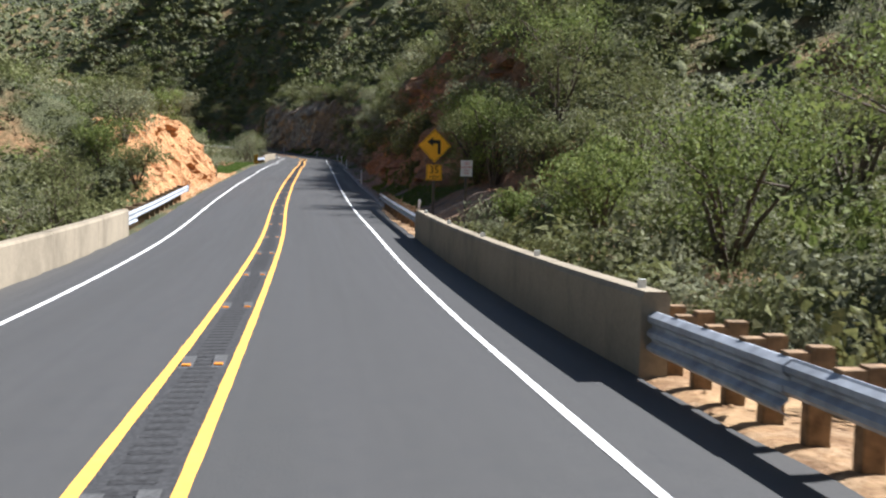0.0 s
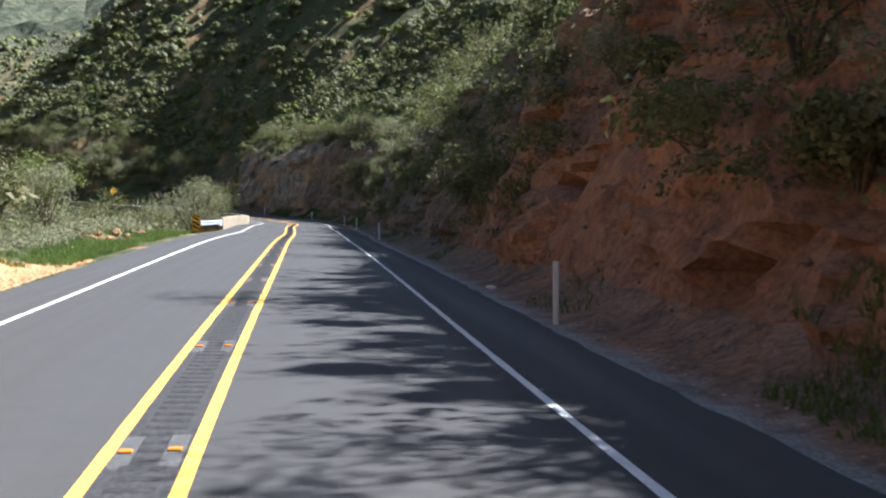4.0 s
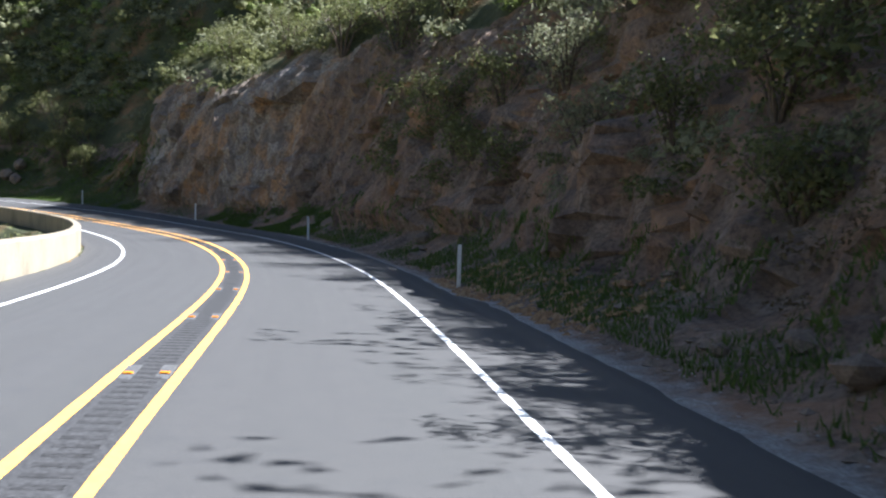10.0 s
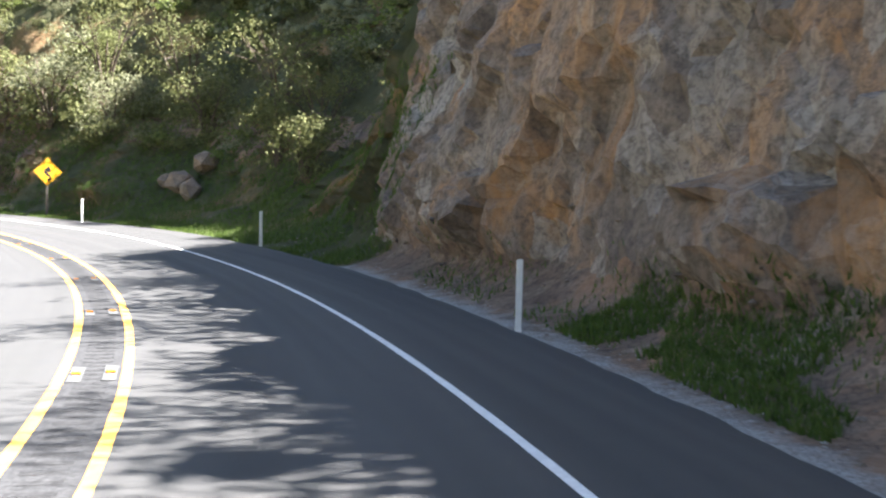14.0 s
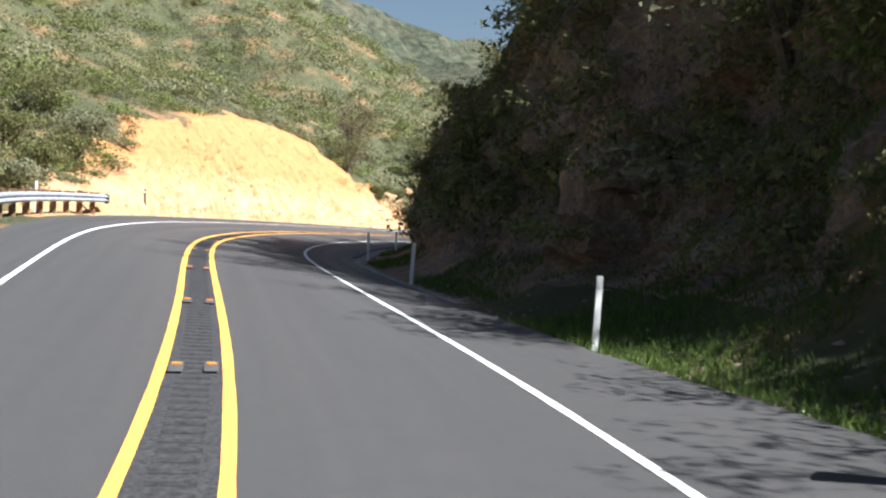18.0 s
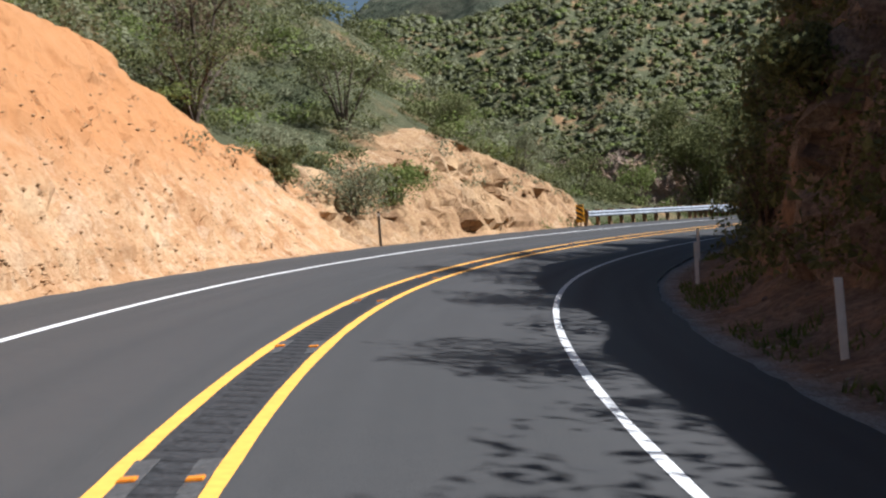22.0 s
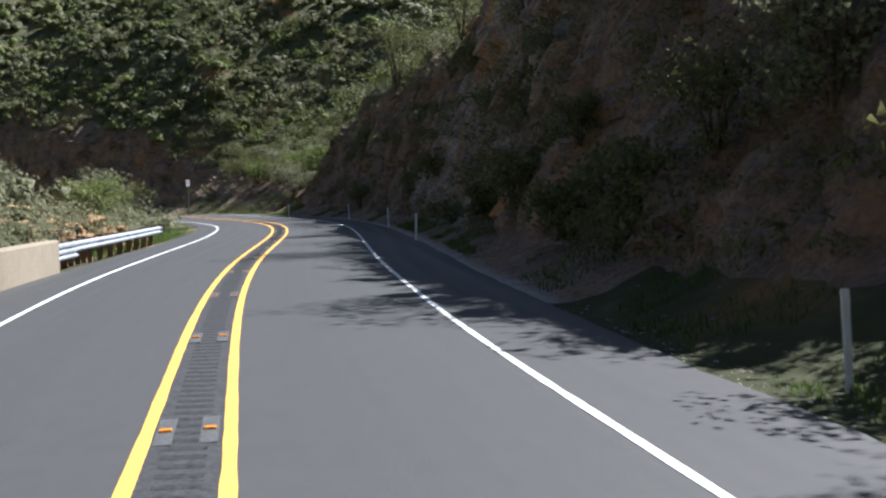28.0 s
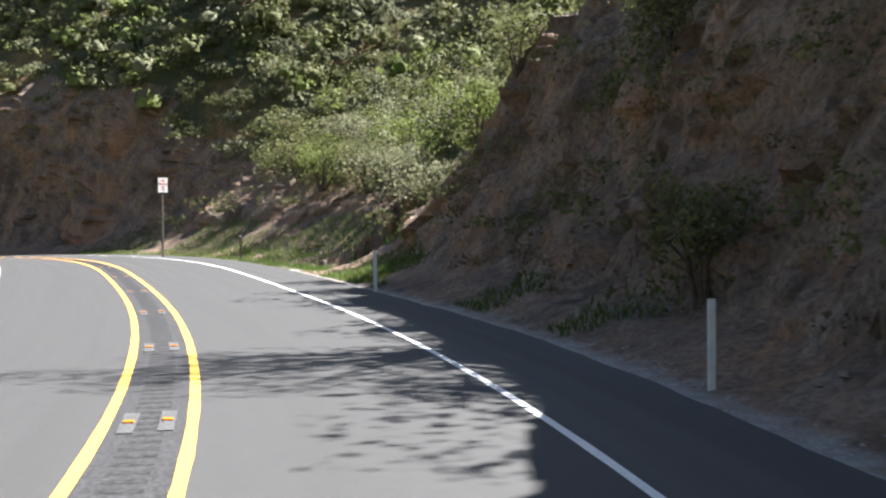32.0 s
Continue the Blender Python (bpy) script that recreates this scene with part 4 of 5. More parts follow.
va = [bm.verts.new((-0.004, -x, 2.2 + z)) for x, z in lft]
vb = [bm.verts.new((-0.004, -x, 2.2 + z)) for x, z in rgt]
for i in range(len(va) - 1):
    bm.faces.new((va[i], va[i + 1], vb[i + 1], vb[i]))
x0 = float(cx[-1])
h = [bm.verts.new((-0.004, -(x0 + a), 2.2 + b)) for a, b in ((-0.18, -0.05), (0.20, -0.01), (0.04, 0.30))]
bm.faces.new(h)
part("arrow", bm, BLACK, wind, "black winding arrow")
post_of(wind, 2.8)

# ---- plants ----


def ball(subdivisions):
    """Vertices and faces of a rough unit ball, open below."""
    bm = bmesh.new()
    bmesh.ops.create_icosphere(bm, subdivisions=subdivisions, radius=1.0)
    bmesh.ops.delete(bm, geom=[f for f in bm.faces if f.calc_center_median().z < -0.45], context="FACES")
    bm.verts.index_update()
    v = np.array([tuple(c.co) for c in bm.verts])
    f = np.array([[c.index for c in face.verts] for face in bm.faces])
    bm.free()
    return v, f


BALL = ball(1)


def bush_points(n, seed, lumps=9, flat=0.85, leaf=0.1, core=0.0):
    """One unit bush: small leaves on a handful of round, overlapping lumps of twigs. Returns vertices and triangles."""
    g = np.random.default_rng(seed)
    c = g.normal(0, 0.42, (lumps, 3))
    c[:, 2] = np.abs(c[:, 2]) * 0.8 + 0.15
    r = g.uniform(0.32, 0.60, lumps)
    k = g.choice(lumps, n, p=r ** 2 / (r ** 2).sum())
    d = g.normal(0, 1, (n, 3))
    d /= np.linalg.norm(d, axis=1)[:, None]
    d[:, 2] = np.where(d[:, 2] < -0.2, -d[:, 2], d[:, 2])
    at = c[k] + d * (r[k] * g.uniform(0.78, 1.14, n))[:, None]
    at[:, 2] = np.abs(at[:, 2]) * flat
    nrm = d + g.normal(0, 0.36, (n, 3))
    nrm /= np.linalg.norm(nrm, axis=1)[:, None]
    t = np.cross(nrm, g.normal(0, 1, (n, 3)))
    t /= np.linalg.norm(t, axis=1)[:, None]
    b = np.cross(nrm, t)
    size = leaf * g.uniform(0.5, 1.5, n)[:, None]
    v = np.stack([at - t * size, at + t * size * 0.7 - b * size * 0.62, at + t * size * 0.7 + b * size * 0.62], 1).reshape(-1, 3)
    f = np.arange(n * 3).reshape(-1, 3)
    if core:
        bv, bf = BALL
        for cc, rr in zip(c, r):
            w = cc + bv * g.uniform(0.78, 1.22, (len(bv), 1)) * rr * core
            w[:, 2] *= flat
            f = np.vstack([f, bf + len(v)])
            v = np.vstack([v, w])
    return v, f


def scatter(name, kinds, spots, sizes, material, label, category="bush"):
    """Joins many bushes into one mesh of stuff. kinds: list of unit bushes; spots: (n, 3)."""
    g = np.random.default_rng(len(spots) + 5)
    which = g.integers(0, len(kinds), len(spots))
    out, tri, base = [], [], 0
    for k, (leaves, faces) in enumerate(kinds):
        m = which == k
        p, s = spots[m], sizes[m]
        if len(p) == 0:
            continue
        a = g.uniform(0, 2 * np.pi, len(p))
        ca, sa = np.cos(a)[:, None], np.sin(a)[:, None]
        sx = (s * g.uniform(0.85, 1.25, len(p)))[:, None]
        sz = (s * g.uniform(0.8, 1.25, len(p)))[:, None]
        x, y, z = leaves[None, :, 0], leaves[None, :, 1], leaves[None, :, 2]
        q = np.stack([(x * ca - y * sa) * sx, (x * sa + y * ca) * sx, z * sz], -1) + p[:, None, :]
        out.append(q.reshape(-1, 3))
        tri.append((faces[None] + (base + np.arange(len(p)) * len(leaves))[:, None, None]).reshape(-1, 3))
        base += len(p) * len(leaves)
    return tagged(new(name, mesh_from(name, np.concatenate(out), np.concatenate(tri), material, True)), label, category, kind="stuff")


def slope_start(side, s):
    table = RIGHT if side > 0 else LEFT
    toe, high, steep = (shape(table, s, k) for k in (1, 2, 3))
    high = high * uneven(side, s)
    edge = edge_r(s) if side > 0 else -EDGE_L
    return toe - edge, np.abs(high) / np.sin(np.radians(steep)), high


def spread(side, n, s0, s1, above0, above1, seed, clump=9.0, keep=0.0):
    """Random spots between two distances above the cut's brow, thinned in patches."""
    g = np.random.default_rng(seed)
    s, w = g.uniform(s0, s1, n), g.uniform(above0, above1, n)
    flat, ramp, high = slope_start(side, s)
    p = ground(side, s, flat + ramp + w)
    m = fbm(p, clump, 2, seed) > keep
    return p[m]


def on_cut(side, n, s0, s1, lo, hi, seed, clump=5.0, keep=0.0):
    """Random spots on the cut itself, between two shares of its height."""
    g = np.random.default_rng(seed)
    s, w = g.uniform(s0, s1, n), g.uniform(lo, hi, n)
    flat, ramp, high = slope_start(side, s)
    p = ground(side, s, flat + ramp * w)
    p[:, 2] -= 0.1
    m = fbm(p, clump, 2, seed) > keep
    return p[m]


FINE = [bush_points(280, 70 + k, lumps=8, leaf=0.068) for k in range(4)]
NEAR = [bush_points(165, k, lumps=7, leaf=0.082, flat=0.8) for k in range(6)]
SMALL = [bush_points(80, 10 + k, lumps=5, leaf=0.078) for k in range(6)]
MID = [bush_points(56, 20 + k, lumps=4, leaf=0.088, core=0.55, flat=0.8) for k in range(6)]
FAR = [bush_points(26, 40 + k, lumps=2, leaf=0.11, core=0.75, flat=0.75) for k in range(6)]
DOT = [bush_points(12, 50 + k, lumps=1, leaf=0.15, core=0.85, flat=0.75) for k in range(6)]


def sized(n, lo, hi, seed):
    g = np.random.default_rng(seed)
    return lo + (hi - lo) * g.uniform(0, 1, n) ** 1.3


# side, stretch of road, from and to above the brow, how many, kind, sizes
COVER = [
    (1, 42, 68, 0.0, 7, 90, FINE, 0.7, 1.4),     (1, 14, 266, 0.0, 8, 600, NEAR, 0.8, 1.8), (1, 264, 322, 0.0, 16, 330, FINE, 0.7, 1.6), (1, 312, 548, 0.0, 8, 300, NEAR, 0.8, 1.8), (1, 546, 606, 6, 30, 480, NEAR, 0.9, 1.9), (1, 546, 592, 0.0, 10, 260, FINE, 0.7, 1.6), (1, 592, 620, 0.0, 8, 90, NEAR, 0.8, 1.8), (1, 130, 330, 6, 34, 1050, MID, 0.88, 1.89), (1, 620, 797, 0, 9, 450, MID, 0.8, 1.72),
    (1, 36, 620, 7, 30, 3750, MID, 0.88, 2.05), (1, 590, 797, 0, 32, 2300, FAR, 0.9, 2.2), (1, 100, 797, 28, 58, 5100, FAR, 1.12, 2.62), (1, 560, 797, 26, 60, 1360, FAR, 1.04, 2.46), (1, 215, 797, 55, 119, 6840, DOT, 1.1, 2.7), (1, 560, 797, 55, 119, 2660, DOT, 1.1, 2.7),
    (-1, 50, 162, 0.0, 14, 420, SMALL, 0.6, 1.5), (-1, 100, 300, 12, 55, 374, FAR, 0.96, 2.13),
    (-1, 300, 338, 2.5, 9, 60, FINE, 0.6, 1.2), (-1, 326, 346, 3.0, 9, 120, FINE, 0.7, 1.3), (-1, 330, 349, 1.2, 8, 80, FINE, 0.5, 1.0), (-1, 346, 384, 1.0, 8, 110, FINE, 0.6, 1.2), (-1, 380, 432, 0.3, 7, 130, FINE, 0.6, 1.5), (-1, 342, 432, 6, 16, 420, NEAR, 0.7, 1.6), (-1, 432, 620, 0.0, 18, 750, MID, 0.72, 1.72),
    (-1, 350, 440, 14, 62, 1900, SMALL, 0.8, 1.8), (-1, 350, 440, 14, 62, 380, NEAR, 0.8, 1.7), (-1, 58, 114, 0.2, 18, 240, NEAR, 0.8, 1.7), (-1, 440, 752, 16, 60, 1020, FAR, 0.88, 2.21), (-1, 380, 752, 55, 119, 950, DOT, 1.2, 2.95),
]
for i, (side, s0, s1, a0, a1, n, kind, lo, hi) in enumerate(COVER):
    for mat, nm, lab, w, sd in ((LEAF, "chaparral", "dense dark green chaparral on the slope", 0.52, 0), (LEAF_GREY, "sage_brush", "grey green sage brush on the slope", 0.36, 5), (LEAF_BRIGHT, "green_brush", "bright green young brush on the slope", 0.14, 9)):
        a = spread(side, int(n * w), s0, s1, a0, a1, 100 + sd + i * 13, keep=-0.8)
        a[:, 2] -= 0.12
        scatter(nm, kind, a, sized(len(a), lo, hi, 3 + sd + i), mat, lab)


def canyon(s0, s1, n, seed, mat, lab):
    g = np.random.default_rng(seed)
    s, w = g.uniform(s0, s1, n), g.uniform(0.2, 1.0, n)
    flat, ramp, high = slope_start(-1, s)
    a = ground(-1, s, flat + ramp * w)
    scatter("canyon_brush", SMALL, a, sized(len(a), 0.6, 1.5, seed), mat, lab)


for k, (s0, s1, n) in enumerate(((-36, 62, 150), (106, 162, 90), (162, 316, 70), (424, 545, 190))):
    canyon(s0, s1, n, 430 + k, (LEAF, LEAF_GREY)[k % 2], "mixed brush on the canyon side below the road")

g3 = np.random.default_rng(31)
s3, u3 = g3.uniform(-6, 47, 260), g3.uniform(2.0, 14.0, 260)
a = ground(1, s3, u3)
scatter("parapet_brush", FINE, a[:140], sized(140, 0.6, 1.2, 32), LEAF, "dark green brush behind the concrete parapet")
scatter("parapet_brush", FINE, a[140:], sized(120, 0.6, 1.2, 33), LEAF_GREY, "grey green brush behind the concrete parapet")

# bushes on the land further out
g2 = np.random.default_rng(77)
n2 = 6000
ix, iy = g2.uniform(-200, 1100, n2), g2.uniform(-150, 560, n2)
dd = np.full(n2, 1e9)
for px, py in road_xy:
    dd = np.minimum(dd, np.hypot(ix - px, iy - py))
ok = (dd > 72) & (dd < 420)
ix, iy = ix[ok], iy[ok]
ci, cj = np.clip(np.searchsorted(gx, ix) - 1, 0, len(gx) - 2), np.clip(np.searchsorted(gy, iy) - 1, 0, len(gy) - 2)
fx, fy = (ix - gx[ci]) / (gx[ci + 1] - gx[ci]), (iy - gy[cj]) / (gy[cj + 1] - gy[cj])
iz = (GZ[ci, cj] * (1 - fx) + GZ[ci + 1, cj] * fx) * (1 - fy) + (GZ[ci, cj + 1] * (1 - fx) + GZ[ci + 1, cj + 1] * fx) * fy
TINY = [bush_points(3, 60 + k, lumps=1, leaf=0.2, core=1.1) for k in range(4)]
a = np.stack([ix, iy, iz - 0.3], -1)
scatter("far_chaparral", TINY, a, sized(len(a), 2.2, 5.5, 78), LEAF, "grey green chaparral on the distant mountains")

# brush that clings to the cut faces
for s0, s1, n, lo, hi, keep in ((66, 232, 620, 0.05, 1.0, -0.15), (262, 300, 60, 0.5, 1.1, -0.3), (300, 345, 320, 0.1, 1.0, -0.5), (345, 425, 520, 0.0, 1.0, -0.35), (434, 470, 130, 0.0, 1.0, -0.5), (458, 492, 160, 0.0, 1.0, -0.3), (490, 552, 300, 0.1, 1.0, -0.2), (552, 750, 330, 0.0, 1.0, -0.3)):
    a = on_cut(1, n, s0, s1, lo, hi, int(s0) + 3, keep=keep)
    scatter("cliff_brush", SMALL, a, sized(len(a), 0.35, 1.15, int(s0)), LEAF, "dark green brush clinging to the rock face")
    a = on_cut(1, n, s0, s1, 0.0, hi, int(s0) + 4, keep=keep + 0.05)
    scatter("dry_brush", SMALL, a, sized(len(a), 0.2, 0.7, int(s0) + 1), DRY, "dry brown brush on the rock face")
for mat, lab, n, sd in ((LEAF, "dark green bush rooted in the rock face", 110, 81), (LEAF_GREY, "pale grey green bush rooted in the rock face", 70, 82)):
    a = on_cut(1, n, 70, 238, 0.15, 1.0, sd, keep=-0.2)
    scatter("cliff_brush", FINE, a, sized(len(a), 0.6, 1.5, sd), mat, lab)
    a = on_cut(1, n // 2, 318, 540, 0.3, 1.0, sd + 4, keep=0.0)
    scatter("cliff_brush", NEAR, a, sized(len(a), 0.5, 1.2, sd), mat, lab)
for mat, lab, n, sd in ((LEAF, "dark green bush on the shaded bank", 120, 91), (LEAF_BRIGHT, "bright green bush on the shaded bank", 16, 92), (LEAF_GREY, "grey green bush on the shaded bank", 26, 93)):
    a = np.concatenate([on_cut(1, n // 2, 284, 306, 0.6, 1.25, sd, keep=-1.0), on_cut(1, n // 2, 304, 328, 0.05, 1.0, sd + 30, keep=-1.0)])
    scatter("bank_brush", FINE, a, sized(len(a), 0.8, 1.7, sd), mat, lab)
a = on_cut(-1, 90, 380, 416, 0.5, 1.0, 71, keep=-0.25)
scatter("cliff_brush", SMALL, a, sized(len(a), 0.3, 0.9, 72), LEAF_GREY, "grey green brush on the orange bank")


# ---- single trees and shrubs ----


def stem(bm, a, b, r0, r1, sides=6):
    a, b = Vector(a), Vector(b)
    axis = (b - a).normalized()
    t = axis.orthogonal().normalized()
    w = axis.cross(t)
    lo = [bm.verts.new(a + (t * math.cos(i * 6.2832 / sides) + w * math.sin(i * 6.2832 / sides)) * r0) for i in range(sides)]
    hi = [bm.verts.new(b + (t * math.cos(i * 6.2832 / sides) + w * math.sin(i * 6.2832 / sides)) * r1) for i in range(sides)]
    for i in range(sides):
        bm.faces.new((lo[i], lo[(i + 1) % sides], hi[(i + 1) % sides], hi[i]))


def shrub(name, side, s, q, height, width, material, label, seed, leaves=1500, leaf=0.1, category="shrub", sink=0.15):
    """A many-stemmed shrub or small tree: stems, limbs and a crown of small leaves."""
    g = np.random.default_rng(seed)
    us = np.linspace(0, 60, 400)
    pp = ground(side, np.full(400, float(s)), us)
    base = place(s, 0.0)
    off = np.hypot(pp[:, 0] - base[0], pp[:, 1] - base[1])
    p = pp[int(np.argmin(np.abs(off - abs(q))))]
    top = tagged(new(name), label, category, "roadside shrubs and trees")
    top.matrix_basis = pose(float(p[0]), float(p[1]), float(p[2]) - sink, 0, 0, float(g.uniform(0, 360)))
    n = 7
    tips = []
    bm = bmesh.new()
    for k in range(n):
        a = 6.2832 * k / n + g.uniform(-0.4, 0.4)
        r = width * g.uniform(0.12, 0.42)
        fork = (math.cos(a) * r * 0.35, math.sin(a) * r * 0.35, height * g.uniform(0.25, 0.4))
        tip = (math.cos(a) * r, math.sin(a) * r, height * g.uniform(0.5, 0.85))
        stem(bm, (math.cos(a) * 0.05, math.sin(a) * 0.05, 0), fork, 0.018 * height + 0.01, 0.011 * height + 0.006)
        stem(bm, fork, tip, 0.011 * height + 0.006, 0.01)
        tips.append(tip)
        for j in range(2):
            f = g.uniform(0.3, 0.8)
            m = [fork[i] + (tip[i] - fork[i]) * f for i in range(3)]
            t2 = (m[0] + g.normal(0, 0.14) * width, m[1] + g.normal(0, 0.14) * width, m[2] + g.uniform(0.05, 0.2) * height)
            stem(bm, m, t2, 0.007 * height + 0.004, 0.008, 5)
            tips.append(t2)
    part("trunk", bm, BARK, top, "thin grey brown stems")
    c = np.array(tips + [(g.normal(0, 0.25) * width * 0.7, g.normal(0, 0.25) * width * 0.7, height * g.uniform(0.12, 0.7)) for _ in range(18)])
    r = g.uniform(0.10, 0.2, len(c)) * width
    k = g.integers(0, len(c), leaves)
    d = g.normal(0, 1, (leaves, 3))
    d /= np.linalg.norm(d, axis=1)[:, None]
    at = c[k] + d * (r[k] * g.uniform(0.45, 1.15, leaves) ** 0.6)[:, None] * np.array([1, 1, 0.85])
    at[:, 2] = np.clip(at[:, 2], 0.05 * height, height * 1.1)
    nr = d + g.normal(0, 0.45, (leaves, 3))
    nr /= np.linalg.norm(nr, axis=1)[:, None]
    t = np.cross(nr, g.normal(0, 1, (leaves, 3)))
    t /= np.linalg.norm(t, axis=1)[:, None]
    b = np.cross(nr, t)
    z = leaf * g.uniform(0.5, 1.4, leaves)[:, None]
    v = np.stack([at - t * z, at + t * z * 0.7 - b * z * 0.7, at + t * z * 0.7 + b * z * 0.7], 1)
    crown = new("crown", mesh_from("crown", v, np.arange(leaves * 3).reshape(-1, 3), material))
    crown.parent = top
    return top


# beyond the parapet at the start
for i, (s, q, h, w, m) in enumerate(((16, 11, 5.2, 5.0, 1), (21, 12.5, 6.0, 5.5, 1), (26, 10.5, 4.6, 5.0, 1), (31, 12, 5.0, 5.0, 2), (36, 10, 3.4, 4.2, 1), (41, 11.5, 4.0, 4.2, 0), (24, 17, 6, 6.5, 1), (34, 17, 5.5, 6.0, 0), (12, 15, 5.5, 6.0, 2), (7, 11, 4.2, 4.8, 1), (2, 12, 5, 5, 0), (44, 14, 5.0, 5, 0), (46, 9.2, 1.9, 2.4, 3), (49, 10.6, 2.4, 3.0, 0), (52.5, 10.4, 2.6, 3.2, 2), (56, 11.2, 3.0, 3.6, 0), (59.5, 11.4, 2.8, 3.4, 2), (52, 12, 5.6, 5.0, 0), (54.5, 9.6, 4.6, 4.4, 1), (57.5, 9.4, 5.0, 4.6, 0), (61, 9.6, 4.6, 4.6, 1), (57, 13, 7.0, 6.0, 1), (63, 13, 6.5, 5.5, 0), (66, 10.5, 3.6, 4.0, 2), (16, 22, 7.0, 7, 2), (28, 24, 7, 7, 0), (40, 21, 6.5, 7, 2))):
    shrub("shrub", 1, s, q, h, w, (LEAF, LEAF_BRIGHT, LEAF_GREY, LEAF_BRIGHT)[m], ("tall dark green shrub beyond the concrete parapet", "tall bright green shrub beyond the concrete parapet", "tall grey green shrub beyond the concrete parapet", "low bright green bush beside the parapet's end")[m], 500 + i, 5400 if h > 3 else 2200, 0.058)
for i, (s, q, h, w, m) in enumerate(((30, -9.5, 5.2, 5, 0), (38, -10, 5.6, 5.5, 0), (46, -10.5, 5.4, 5.5, 2), (54, -9.5, 4.4, 4.8, 0), (60, -10.5, 4.6, 4.6, 0), (66, -9.5, 3.0, 3.4, 1), (64.5, -7.4, 2.6, 3.0, 0), (68.5, -8.6, 3.6, 3.8, 2), (73, -9.6, 3.4, 3.6, 0), (98, -9.0, 3.4, 3.8, 2), (104, -9.6, 3.2, 3.6, 0), (92, -9.5, 2.6, 3.4, 1), (112, -10.5, 3.6, 4.2, 2), (120, -11, 3.8, 4.6, 0), (128, -10.5, 3.4, 4.2, 2), (134, -12, 4.2, 4.6, 1), (146, -11, 5.8, 5.0, 0), (154, -11.5, 6, 5, 2), (166, -10.5, 6.5, 5.5, 0), (174, -10.5, 6.5, 5.5, 2), (182, -10.5, 6, 5.2, 0), (170, -7.6, 6.0, 4.6, 2), (177, -7.6, 6.2, 4.8, 0), (184, -7.8, 6.0, 4.6, 2), (191, -7.8, 5.8, 4.6, 0))):
    shrub("shrub", -1, s, q, h, w, (LEAF, LEAF_BRIGHT, LEAF_GREY)[m], ("dark green shrub on the canyon side of the road", "bright green shrub on the canyon side of the road", "grey green shrub on the canyon side of the road")[m], 540 + i, 3000, 0.065)
# round the orange cut and the second canyon
for i, (s, q, h, w, m) in enumerate(((333, -7.6, 1.6, 2.4, 2), (337, -8.0, 1.8, 2.4, 0), (341, -8.2, 2.0, 2.6, 0), (345, -8.8, 2.2, 2.6, 2), (339, -10.2, 2.6, 3.2, 0), (346, -11, 2.8, 3.2, 0), (384, -10, 4.0, 4.6, 0), (396, -10.5, 4.2, 4.8, 0), (389, -6.9, 2.0, 3.4, 2), (393, -6.9, 2.0, 3.2, 1), (386, -8.2, 1.5, 2.2, 0), (404, -9.5, 2.6, 3.2, 0), (411, -9.5, 2.6, 3.4, 2), (417, -9.5, 3.2, 3.6, 0), (424, -9.5, 3.4, 3.8, 1), (448, -9.5, 5.2, 4.6, 0), (456, -10, 5.0, 4.4, 2), (463, -10, 5.2, 4.6, 0), (470, -9.5, 5.0, 4.4, 2), (478, -9, 3.4, 3.8, 1), (486, -10, 2.6, 3.8, 2), (500, -8.5, 2.2, 3.4, 1), (506, -9, 2.6, 3.8, 2), (512, -9, 2.4, 3.4, 1))):
    shrub("shrub", -1, s, q, h, w, (LEAF, LEAF_BRIGHT, LEAF_GREY)[m], ("dark green shrub on the bank above the canyon", "bright green shrub on the bank above the canyon", "grey green shrub on the bank above the canyon")[m], 580 + i, 2800, 0.062)
shrub("tree", -1, 434, -10.0, 13.5, 9.0, LEAF, "tall dark green oak tree behind the guardrail and parapet", 640, 30000, 0.1, "tree")
shrub("tree", -1, 387, -11.5, 6.5, 6.0, DRY, "half bare grey brown tree above the orange bank", 641, 2600, 0.08, "tree")
